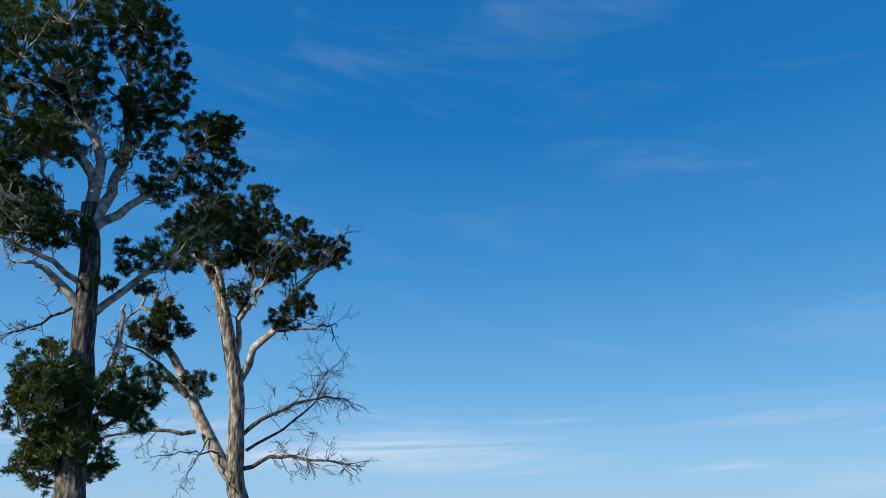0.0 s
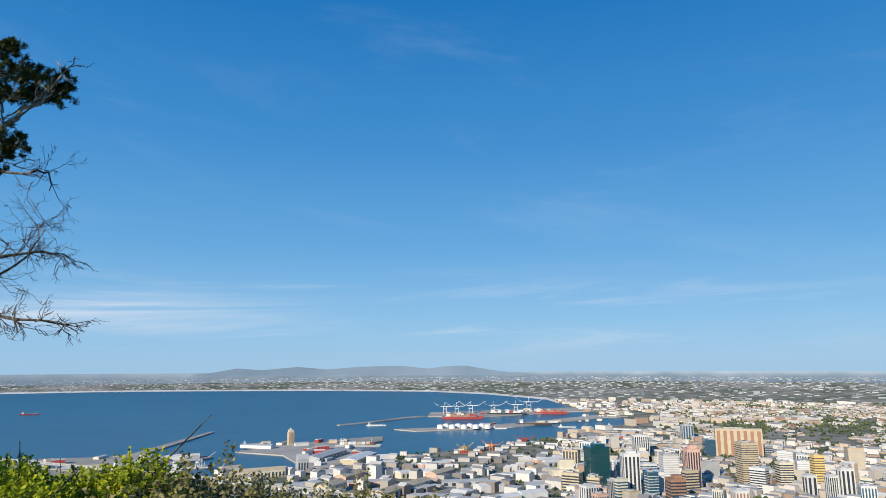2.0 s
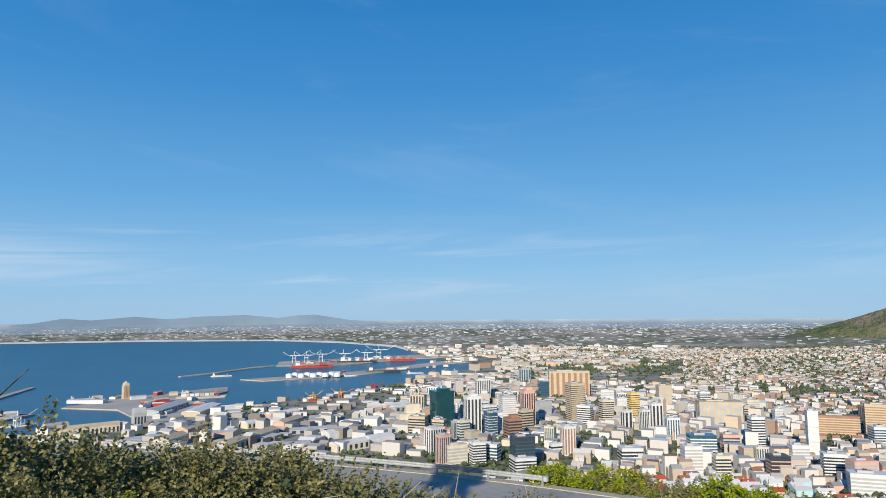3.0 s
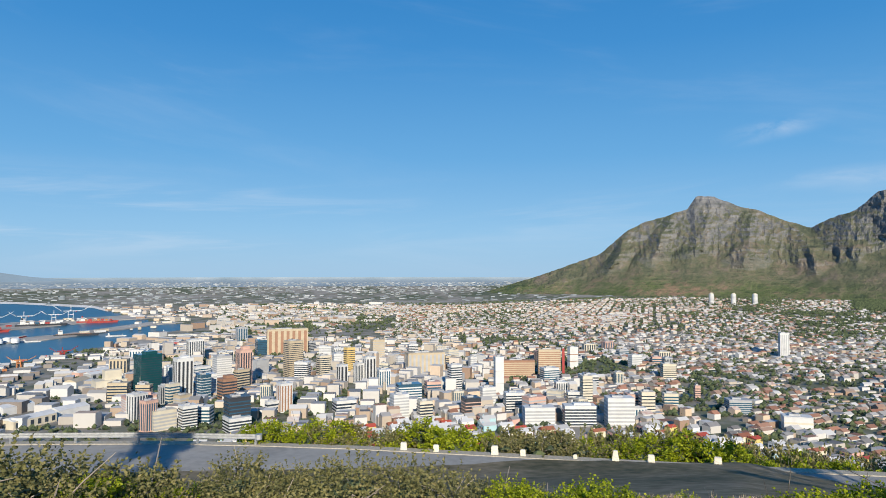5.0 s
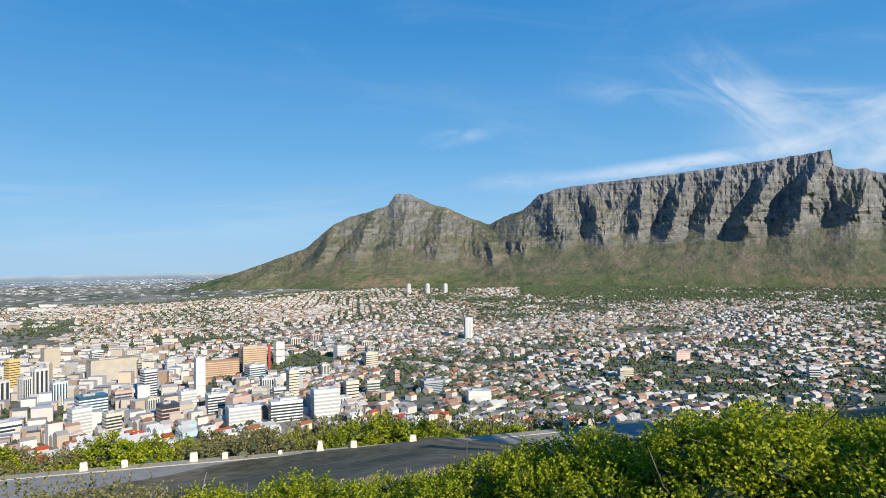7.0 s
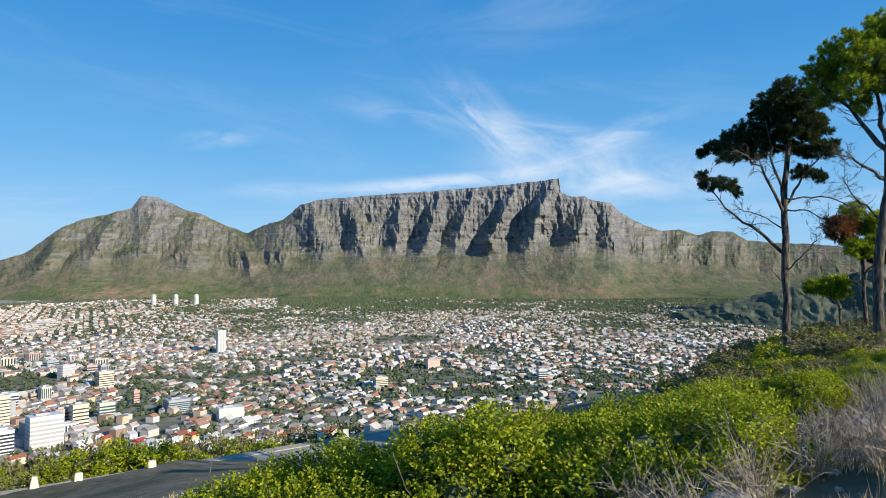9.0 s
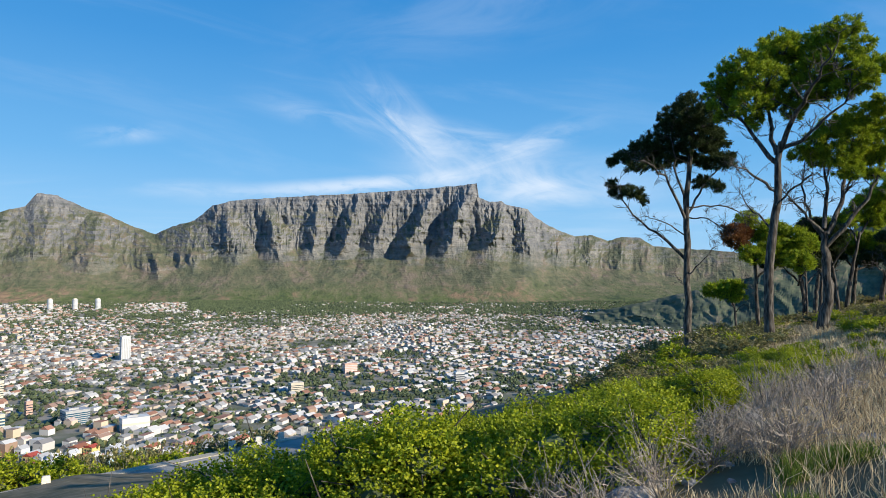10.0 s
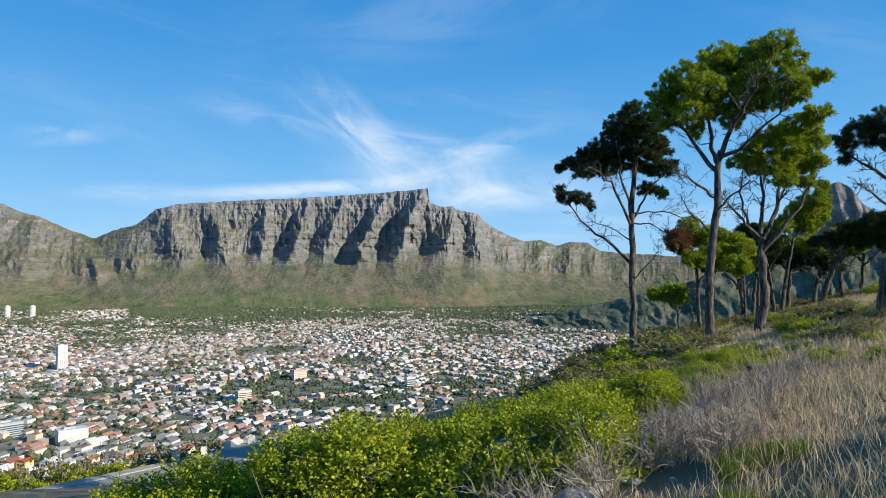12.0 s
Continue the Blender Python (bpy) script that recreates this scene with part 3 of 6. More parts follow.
hv = np.concatenate([np.stack([lx, ly, np.full(len(ha), -215.0)], 1), np.stack([hx * 0.93, hy * 0.93, 16000 * np.tan(np.radians(he * 0.5 - 0.45))], 1), np.stack([hx, hy, 17000 * np.tan(np.radians(he))], 1)])
q = len(ha)
tagged(mesh_ob("backdrop_hills", squash(hv), [(r * q + i, r * q + i + 1, (r + 1) * q + i + 1, (r + 1) * q + i) for r in (0, 1) for i in range(q - 1)], M_HAZE_HILL, smooth=True), "low hills across the bay, haze painted in blue", "hills", kind="structure")

# ---- road ----
ys = np.arange(-15, 240, 1.5)
ex = road_edge(ys)
tx, ty = np.gradient(ex), np.gradient(ys)
ln = np.hypot(tx, ty)
nx, ny = ty / ln, -tx / ln


def ribbon(name, offsets, heights, material, label, category):
    """A strip along the road; offsets run from its valley edge towards the hill."""
    cols = [np.stack([ex - nx * o, ys - ny * o, np.full(len(ys), ROAD_Z + h)], 1) for o, h in zip(offsets, heights)]
    k = len(ys)
    v = np.concatenate(cols)
    f = [(c * k + i, c * k + i + 1, (c + 1) * k + i + 1, (c + 1) * k + i) for c in range(len(cols) - 1) for i in range(k - 1)]
    return tagged(mesh_ob(name, v, f, material), label, category, kind="structure")


ribbon("road", (0.0, 3.6, 7.2), (0.10, 0.16, 0.10), M_ROAD, "grey weathered asphalt hillside road", "road")
ribbon("trim_verge", (-0.7, -0.6, 0.25, 0.3), (-0.1, 0.13, 0.15, 0.08), M_KERB, "pale gravel edge along the road", "verge")


# ---- part helper ----
def part(name, bm, material, parent, label=""):
    me = bpy.data.meshes.new(name)
    bm.to_mesh(me)
    bm.free()
    me.materials.append(material)
    ob = new(name, me)
    ob.parent = parent
    if label:
        ob["label"] = label
    return ob


def block(sx, sy, sz, at=(0, 0, 0), bevel=0.0, taper=1.0):
    """A block standing on at, optionally bevelled or tapered."""
    bm = bmesh.new()
    bmesh.ops.create_cube(bm, size=1)
    for v in bm.verts:
        k = taper if v.co.z > 0 else 1
        v.co = Vector((v.co.x * sx * k + at[0], v.co.y * sy * k + at[1], (v.co.z + 0.5) * sz + at[2]))
    if bevel:
        bmesh.ops.bevel(bm, geom=bm.edges[:], offset=bevel, segments=2, affect="EDGES")
    return bm


def drum(r1, r2, h, at=(0, 0, 0), seg=20):
    bm = bmesh.new()
    bmesh.ops.create_cone(bm, cap_ends=True, segments=seg, radius1=r1, radius2=r2, depth=h, matrix=Matrix.Translation((at[0], at[1], at[2] + h / 2)))
    return bm


def thing(name, label, category, group="", at=(0, 0, 0), turn=0.0, scale=1.0):
    ob = new(name)
    ob.matrix_basis = pose(*at, 0, 0, turn) @ Matrix.Diagonal((scale, scale, scale, 1))
    return tagged(ob, label, category, group)


def far_at(az, d, z):
    """Where a far thing stands once drawn in towards the eye, and the scale that keeps its size in view."""
    x, y = az_xy(az, d)
    p = squash([(x, y, z)])[0]
    return tuple(p), float(np.hypot(p[0], p[1]) / d)


# ---- towers ----
def tower(az, d, w, h, body, label, bands=M_PANE, deep=0.8, turn=20.0, rows=0, stripes=0, step_top=0.0, band_h=0.45, lift=1.5):
    """An office block: walls, one glazed band a storey or upright glazed strips, parapet and a plant room."""
    z = float(city_z(az, d))
    at, k = far_at(az, d, z)
    ob = thing("tower_block", label, "building", "city towers", at, -az + turn, k)
    w = w / (math.cos(radians(turn)) + deep * abs(math.sin(radians(turn))))
    l = w * deep
    part("wall", block(w, l, h + 10, (0, 0, -10)), body, ob)
    part("roof_edge", block(w + 0.6, l + 0.6, 1.0, (0, 0, h - 0.2)), body, ob)
    if step_top:
        part("plant_room", block(w * 0.55, l * 0.55, step_top, (w * 0.08, 0, h)), body, ob)
    else:
        room = part("plant_room", block(w * 0.4, l * 0.4, 3.0, (-w * 0.1, 0, h)), M_GREY, ob)
        part("vent", block(w * 0.1, l * 0.1, 1.2, (-w * 0.1, 0, h + 3.0)), M_DARK, room)
    n = rows or max(3, int(h / 4.2))
    if stripes:
        for i in range(stripes):
            x = (i + 0.5) / stripes * w - w / 2
            part("window_strip", block(w / stripes * 0.5, l + 0.5, h * 0.88, (x, 0, h * 0.05)), bands, ob)
        for i in range(max(2, int(stripes * deep))):
            y = (i + 0.5) / max(2, int(stripes * deep)) * l - l / 2
            part("window_strip", block(w + 0.5, l / stripes * 0.5, h * 0.88, (0, y, h * 0.05)), bands, ob)
    else:
        for i in range(n):
            part("window_band", block(w * 0.96 + 0.35 + (0.04 * w), l + 0.35, h / n * band_h, (0, 0, lift + i * (h - lift - 1.5) / n)), bands, ob)
    return ob


tower(36.9, 1196, 43, 65, M_GREENGLASS, "dark green glass office tower", M_PANE, 0.8, 25, rows=16, step_top=5, band_h=0.2)
tower(34.2, 1205, 52, 26, M_CREAM, "cream stepped block with rounded silo-like bays", M_CREAM, 0.6, 15, rows=2, step_top=16)
tower(39.5, 1093, 30, 65, M_WHITE, "black and white striped apartment tower", M_DARK, 0.8, 20, stripes=4, step_top=3)
tower(41.1, 1083, 21, 39, M_BLUEGLASS, "pale blue glass office block", M_WHITE, 0.9, 30, rows=9, band_h=0.2)
tower(42.5, 1220, 32, 55, M_GREY, "grey tower with white floor bands", M_WHITE, 0.8, 20, rows=14)
tower(44.2, 1198, 28, 66, M_PINK, "terracotta pink tower with stepped crown", M_PANE, 0.9, 25, stripes=5, step_top=6)
tower(42.9, 1062, 29, 34, M_BROWN, "brown brick office block", M_PANE, 0.9, 25, rows=7, step_top=5)
tower(43.7, 828, 31, 40, M_DARK, "black glass cube over a white framed base", M_BLUEGLASS, 0.8, 20, rows=9, band_h=0.3)
tower(43.7, 822, 33, 17, M_WHITE, "white framed podium with dark glazing", M_PANE, 0.9, 20, rows=4)
tower(40.4, 1631, 39, 50, M_WHITE, "white tower with upright window strips", M_PANE, 0.6, 20, stripes=7)
tower(45.9, 1714, 50, 37, M_BLUEGLASS, "deep blue mirror glass block", M_PANE, 0.6, 15, rows=8, band_h=0.2)
tower(47.7, 1715, 103, 63, M_TAN, "broad tan slab with tall dark window strips", M_BROWN, 0.22, 8, stripes=7)
tower(48.2, 1323, 38, 70, M_TAN, "tan concrete tower with fine window rows", M_PANE, 0.8, 28, rows=18, band_h=0.32)
tower(52.9, 1285, 22, 58, M_YELLOW, "yellow tower with a dark glazed side", M_PANE, 0.8, 30, rows=14, band_h=0.3)
tower(54.6, 1208, 25, 47, M_WHITE, "white and dark glass twin-faced tower", M_DARK, 0.7, 30, stripes=3)
tower(55.3, 1463, 32, 56, M_TAN, "tan concrete slab tower", M_GREY, 0.7, 20, rows=13, band_h=0.25)
tower(47.5, 939, 22, 39, M_WHITE, "white block with dark red window bays", M_BROWN, 0.9, 25, stripes=4)
tower(39.9, 856, 22, 29, M_WHITE, "white balconied apartment block", M_PANE, 0.9, 20, rows=8)
tower(36.3, 969, 43, 29, M_PINK, "pink and white stepped hotel block", M_WHITE, 0.6, 15, rows=8, step_top=4)
tower(44.0, 2069, 36, 42, M_GREY, "blue-grey office tower near the rail yards", M_BLUEGLASS, 0.7, 20, stripes=4)
tower(52.3, 1163, 20, 38, M_WHITE, "white tower with a dark glass end", M_DARK, 0.8, 35, stripes=2)
tower(65.8, 1031, 16, 62, M_WHITE, "slim plain white office tower", M_GREY, 0.9, 15, rows=3, band_h=0.04)
tower(70.1, 1289, 44, 50, M_TAN, "tan slab with a red stripe down one end", M_BROWN, 0.3, 10, rows=12, band_h=0.4)
tower(71.3, 1288, 5, 51, M_RED, "red stair tower at a slab's end", M_RED, 0.9, 10, rows=3, band_h=0.1)
tower(67.5, 1261, 61, 33, M_BROWN, "wide brown slab block", M_TAN, 0.3, 10, rows=8, band_h=0.4)
tower(72.1, 1382, 22, 44, M_WHITE, "white office tower with a brown flank", M_BROWN, 0.6, 30, rows=3, band_h=0.1)
tower(63.4, 852, 26, 28, M_DARK, "dark framed office block", M_PINK, 0.9, 20, rows=6, band_h=0.25)
tower(72.6, 823, 41, 24, M_WHITE, "white block with hatched window bands", M_PANE, 0.5, 12, rows=6, step_top=3)
tower(73.2, 964, 18, 42, M_CREAM, "cream narrow tower among trees", M_PANE, 0.9, 20, rows=10, band_h=0.25)
tower(58.0, 932, 37, 35, M_BLUEGLASS, "pale blue-green banded office block", M_WHITE, 0.6, 15, rows=9)
tower(69.2, 818, 40, 22, M_WHITE, "white office block with grey window bands", M_GREY, 0.5, 12, rows=5)
tower(67.1, 920, 29, 24, M_WHITE, "white banded office block", M_PANE, 0.6, 15, rows=6)
tower(75.9, 826, 36, 34, M_WHITE, "white block with grey glass bands", M_GREY, 0.6, 15, rows=7)
tower(78.1, 895, 21, 32, M_CREAM, "pale yellow apartment block", M_PANE, 0.8, 18, rows=7, band_h=0.3)
tower(59.4, 1319, 80, 44, M_TAN, "tan civic block with tower wings", M_GREY, 0.4, 15, stripes=9)
tower(64.8, 959, 25, 26, M_WHITE, "white concrete office block", M_GREY, 0.8, 22, rows=6)
tower(88.3, 1689, 23, 53, M_WHITE, "lone white apartment tower above the houses", M_GREY, 0.6, 20, stripes=5)
tower(82.0, 1063, 10, 20, M_PINK, "small pink apartment tower", M_PANE, 0.9, 20, rows=5, band_h=0.3)
tower(89.1, 886, 34, 16, M_WHITE, "long white shed-like block", M_CREAM, 0.6, 12, rows=2, band_h=0.3)
tower(85.0, 967, 34, 18, M_GREY, "modern blue-grey glass-roofed block", M_BLUEGLASS, 0.7, 20, rows=6)
tower(62.0, 1087, 24, 45, M_WHITE, "pale office tower with ribbon windows", M_PANE, 0.8, 25, rows=11)
tower(59.4, 827, 20, 28, M_CREAM, "cream office block with a red sign wall", M_PANE, 0.8, 20, rows=7)
tower(50.7, 1303, 28, 42, M_CREAM, "plain cream office tower", M_PANE, 0.8, 25, rows=10)
tower(57.2, 851, 25, 33, M_WHITE, "white office block with grey bands", M_GREY, 0.8, 20, rows=8)
tower(79.8, 1255, 28, 29, M_CREAM, "cream flat-roofed apartment block", M_PANE, 0.7, 20, rows=7, band_h=0.3)
tower(115.4, 1210, 20, 22, M_WHITE, "white stepped block among the houses", M_PANE, 0.8, 20, rows=5)
tower(101.5, 1120, 26, 18, M_CREAM, "cream flat-roofed apartment block", M_PANE, 0.7, 20, rows=5, band_h=0.3)
tower(106.0, 1350, 30, 20, M_PINK, "pink flat-roofed apartment block", M_WHITE, 0.6, 20, rows=5, band_h=0.3)
for a in (83.16, 84.79, 86.34):
    at, k = far_at(a, 3560, float(city_z(a, 3560)))
    ob = thing("round_tower", "round white apartment tower below the mountain", "building", "three round towers", at, -a, k)
    part("wall", drum(12, 12, 54, (0, 0, -4), 16), M_WHITE, ob)
    part("cap", drum(8, 6, 5, (0, 0, 50), 16), M_CREAM, ob)
    for i in range(8):
        part("window_band", drum(12.25, 12.25, 2.0, (0, 0, 3 + i * 5.8), 16), M_GREY, ob)


# ---- town ----
def town(name, az_range, d_range, pitch, fill, size, height, seed, label, gable=0.6, walls=None, park=0.15, near=0, roofs=None, soft_edge=1.0):
    """Rows of houses on street grids that turn from quarter to quarter; parks stay open."""
    rng = np.random.default_rng(seed)
    area = (d_range[1] ** 2 - d_range[0] ** 2) * math.pi * (az_range[1] - az_range[0]) / 360
    count = int(area / (pitch[0] * pitch[1]) * 1.6)
    az = rng.uniform(*az_range, count)
    d = np.sqrt(rng.uniform(d_range[0] ** 2, d_range[1] ** 2, count))
    x, y = az_xy(az, d)
    quarter = np.floor(wave(x / 600, y / 600, 9, 1) * 2.5)
    rot = 0.55 + quarter * 0.35
    c, s = np.cos(rot), np.sin(rot)
    u, v = np.round((x * c + y * s) / pitch[0]), np.round((-x * s + y * c) / pitch[1])
    key = np.unique(np.stack([quarter, u, v], 1), axis=0, return_index=True)[1]
    key = key[rng.random(len(key)) < fill]
    rot, u, v, c, s = rot[key], u[key] * pitch[0], v[key] * pitch[1], c[key], s[key]
    u, v = u + rng.normal(0, pitch[0] * 0.07, len(u)), v + rng.normal(0, pitch[1] * 0.06, len(v)) + np.where((np.round(v / pitch[1]) % 2) == 0, 0.12, -0.12) * pitch[1]
    x, y = u * c - v * s, u * s + v * c
    az, d = np.degrees(np.arctan2(x, y)), np.hypot(x, y)
    ok = ~is_sea(az, d) & (hill_z(x, y) < city_z(az, d)) & (wave(x / 260, y / 260, 21, 3) > -0.5 + park * np.interp(az, [50, 95], [0.5, 1.2]))
    ok &= ~((az > 44) & (az < 57) & (d > 2000) & (d < 3300) & (wave(x / 150, y / 150, 3, 2) < -0.15))
    ok &= rng.random(len(x)) < np.interp(az, [az_range[0], az_range[0] + soft_edge], [0.0 if soft_edge > 1 else 1.0, 1.0])
    for p in CLEAR:
        ok &= np.hypot(x - p[0], y - p[1]) > p[2]
    x, y, az, d, rot = x[ok], y[ok], az[ok], d[ok], rot[ok]
    n = len(x)
    z = city_z(az, d)
    w, l = rng.uniform(*size, n), rng.uniform(*size, n) * 1.25
    centre = np.interp(wave(x / 300, y / 300, 5, 2), [-0.2, 0.5], [0.7, 1.5]) * np.interp(az, [45, 70, 92], [1.5, 1.25, 0.9])
    h = rng.uniform(*height, n) * np.where(rng.random(n) < 0.1, 1.7, 1) * centre
    if near:
        order = np.argsort(d * (1 + 0.004 * np.abs(az - 68)))
        for i in order[:near]:
            lay_house(x[i], y[i], z[i], w[i], l[i], min(h[i], 8.0), rot[i], int(rng.integers(0, 6)))
        keep = order[near:]
        x, y, z, w, l, h, rot = x[keep], y[keep], z[keep], w[keep], l[keep], h[keep], rot[keep]
        n = len(x)
    c, s = np.cos(rot)[:, None], np.sin(rot)[:, None]
    b = np.array([[-1, -1], [1, -1], [1, 1], [-1, 1]]) / 2
    X = x[:, None] + b[:, 0] * w[:, None] * c - b[:, 1] * l[:, None] * s
    Y = y[:, None] + b[:, 0] * w[:, None] * s + b[:, 1] * l[:, None] * c
    lo, hi = np.stack([X, Y, np.repeat((z - 4)[:, None], 4, 1)], -1), np.stack([X, Y, np.repeat((z + h)[:, None], 4, 1)], -1)
    up = np.where(rng.random(n) < gable, np.minimum(w * 0.3, 4.0), 0.05)
    m1, m2 = (hi[:, 0] + hi[:, 1]) / 2, (hi[:, 2] + hi[:, 3]) / 2
    m1[:, 2] += up
    m2[:, 2] += up
    allv = np.concatenate([lo, hi, hi, m1[:, None], m2[:, None]], 1).reshape(-1, 3)
    o = np.arange(n) * 14
    fw = np.concatenate([np.stack([o + a, o + e, o + e + 4, o + a + 4], 1) for a, e in ((0, 1), (1, 2), (2, 3), (3, 0))])
    r = o + 8
    fr = np.concatenate([np.stack([r + 1, r + 2, r + 5, r + 4], 1), np.stack([r + 3, r + 0, r + 4, r + 5], 1)])
    ft = np.concatenate([np.stack([r, r + 1, r + 4], 1), np.stack([r + 2, r + 3, r + 5], 1)])
    idx = np.concatenate([np.zeros(len(fw)), np.ones(len(fr)), np.ones(len(ft))])
    ob = mesh_ob(name, squash(allv), fw.tolist() + fr.tolist() + ft.tolist(), None, mats=[walls or M_WALLS, roofs or walls or M_ROOFS], index=idx)
    return tagged(ob, label, "houses", kind="stuff")


HOUSE_TONES = [plain("house_paint", c) for c in ((0.78, 0.77, 0.74), (0.74, 0.66, 0.50), (0.42, 0.62, 0.66), (0.72, 0.42, 0.36), (0.74, 0.58, 0.22), (0.80, 0.79, 0.77))]
ROOF_TONES = [plain("roof_sheet", c) for c in ((0.45, 0.45, 0.45), (0.34, 0.13, 0.07), (0.55, 0.55, 0.54), (0.30, 0.29, 0.28), (0.42, 0.08, 0.05), (0.6, 0.6, 0.6))]
HOUSES = []


def make_house(i):
    ob = thing("house", "small painted house with a low pitched roof", "house", "hillside houses")
    part("wall", block(1, 1, 1.5, (0, 0, -0.5)), HOUSE_TONES[i], ob)
    bm = block(1.06, 1.06, 0.42, (0, 0, 1.0))
    for v in bm.verts:
        if v.co.z > 1.2:
            v.co.x = 0
    roof = part("roof", bm, ROOF_TONES[i], ob)
    part("chimney", block(0.09, 0.09, 0.3, (0.2, 0.3, 1.2)), HOUSE_TONES[i], roof)
    for sx in (-0.25, 0.25):
        part("window", block(0.22, 1.03, 0.32, (sx, 0, 0.4)), M_PANE, ob)
    part("door", block(0.12, 1.03, 0.55, (0, 0, 0.05)), M_BROWN, ob)
    return ob


def lay_house(x, y, z, w, l, h, rot, i):
    while len(HOUSES) <= i:
        HOUSES.append(None)
    m = Matrix.LocRotScale((x, y, z), Euler((0, 0, rot)), (w, l, h))
    if HOUSES[i] is None:
        HOUSES[i] = make_house(i)
        HOUSES[i].matrix_basis = m
    else:
        ob = copy_thing(HOUSES[i], Matrix.Identity(4))
        ob.matrix_basis = m


CLEAR = [(*az_xy(a, d), r) for a, d, r in ((36.9, 1196, 34), (43.7, 828, 30), (47.7, 1715, 60), (48.2, 1323, 32), (70.1, 1289, 38), (67.5, 1261, 40), (72.6, 823, 32), (59.4, 1319, 48), (88.3, 1689, 24), (65.8, 1031, 20), (69.2, 818, 30), (75.9, 826, 28), (95, 1500, 60), (104, 1900, 110), (90.5, 1300, 50))]
town("hill_houses", (36, 64), (620, 870), (14, 22), 0.85, (8, 13), (4, 7), 4, "small painted houses packed below the road", near=110)
town("town_blocks", (34, 64), (870, 2050), (23, 31), 0.8, (12, 20), (4, 11), 8, "packed pale office and shop blocks with flat roofs", gable=0.12, park=0.0, roofs=M_ROOFS_GREY)
town("waterfront_sheds", (3, 35), (640, 1900), (30, 40), 0.55, (10, 25), (3, 8), 9, "low pale waterfront sheds and car parks", gable=0.3, park=0.0, walls=M_SHEDS, roofs=M_ROOFS_GREY)
town("town_houses", (64, 140), (620, 2000), (15, 23), 0.76, (8, 14), (3, 6), 1, "dense low white and cream houses with red and grey roofs", near=190, park=0.04)
rngo = random.Random(12)
for i in range(95):
    a, d = rngo.uniform(33, 80), rngo.uniform(860, 1750)
    if min(math.hypot(az_xy(a, d)[0] - p[0], az_xy(a, d)[1] - p[1]) - p[2] for p in CLEAR) < 0 or is_sea(np.array(a), np.array(d)):
        continue
    tower(a, d, rngo.uniform(16, 36), rngo.uniform(12, 30) * (1.25 if a < 56 else 0.9), rngo.choice((M_WHITE, M_WHITE, M_CREAM, M_GREY, M_TAN, M_PINK, M_WHITE)), "mid-rise pale city block with ribbon windows", rngo.choice((M_PANE, M_PANE, M_GREY, M_BLUEGLASS)), rngo.uniform(0.5, 0.9), rngo.choice((15, 25, -20, 35)), stripes=rngo.choice((0, 0, 5)))
town("suburb_houses", (38, 138), (2000, 4000), (14, 24), 0.66, (7, 13), (2.6, 5), 2, "far suburb of small pale houses among trees", soft_edge=18.0)
town("dock_sheds", (30, 56), (2050, 4200), (46, 58), 0.62, (14, 38), (4, 9), 14, "pale dockland sheds and rail-side warehouses", gable=0.3, park=0.0, roofs=M_ROOFS_GREY)
town("plain_houses", (-22, 76), (4000, 12000), (60, 95), 0.26, (12, 36), (2.5, 5), 3, "distant sheds and houses on the plain, greyed by painted haze", gable=0.15, walls=M_HAZE_WALLS)


# ---- town trees (stuff) ----
def tree_specks(name, az_range, d_range, count, size, seed, label, bias=0.0):
    """Many small crowns, each of three ragged lumps."""
    rng = np.random.default_rng(seed)
    az = rng.uniform(*az_range, count)
    d = np.sqrt(rng.uniform(d_range[0] ** 2, d_range[1] ** 2, count))
    x, y = az_xy(az, d)
    ok = ~is_sea(az, d) & (wave(x / 260, y / 260, 21, 3) + rng.normal(0, 0.45, count) < -0.2 + bias + np.interp(az, [50, 80, 95], [-0.12, 0.08, 0.2]))
    x, y, az, d = x[ok], y[ok], az[ok], d[ok]
    z = np.maximum(city_z(az, d), hill_z(x, y))
    n = len(x) * 3
    x, y, z = (np.repeat(a, 3) for a in (x, y, z))
    r = rng.uniform(*size, n)
    x, y, z = x + rng.normal(0, 1, n) * r * 0.8, y + rng.normal(0, 1, n) * r * 0.8, z + r * rng.uniform(0.5, 1.1, n)
    base = np.array([[1, 0, 0], [0.3, 0.95, 0.1], [-0.8, 0.6, 0], [-0.8, -0.6, 0.1], [0.3, -0.95, 0], [0, 0, 1], [0, 0, -0.9]])
    v = base[None] * (r[:, None, None] * rng.uniform(0.65, 1.2, (n, 7, 1))) + np.stack([x, y, z], -1)[:, None]
    tri = np.array([[i, (i + 1) % 5, 5] for i in range(5)] + [[(i + 1) % 5, i, 6] for i in range(5)])
    f = (np.arange(n) * 7)[:, None, None] + tri[None]
    return tagged(mesh_ob(name, squash(v.reshape(-1, 3)), f.reshape(-1, 3), M_TREES), label, "trees", kind="stuff")


tree_specks("street_trees", (20, 140), (560, 2000), 17000, (1.8, 4.4), 31, "dark green street and garden trees", 0.15)
tree_specks("park_trees", (42, 140), (2000, 4300), 34000, (2.4, 5.5), 32, "dark green gardens and plantations below the mountain", 0.05)
tree_specks("foothill_trees", (95, 140), (3000, 4300), 9000, (4, 8), 34, "dark plantation trees at the foot of the mountain", 0.25)
tree_specks("plantation_trees", (93, 100.5), (3350, 4000), 5200, (5, 9), 35, "dark pine plantation at the mountain's foot", 3.0)
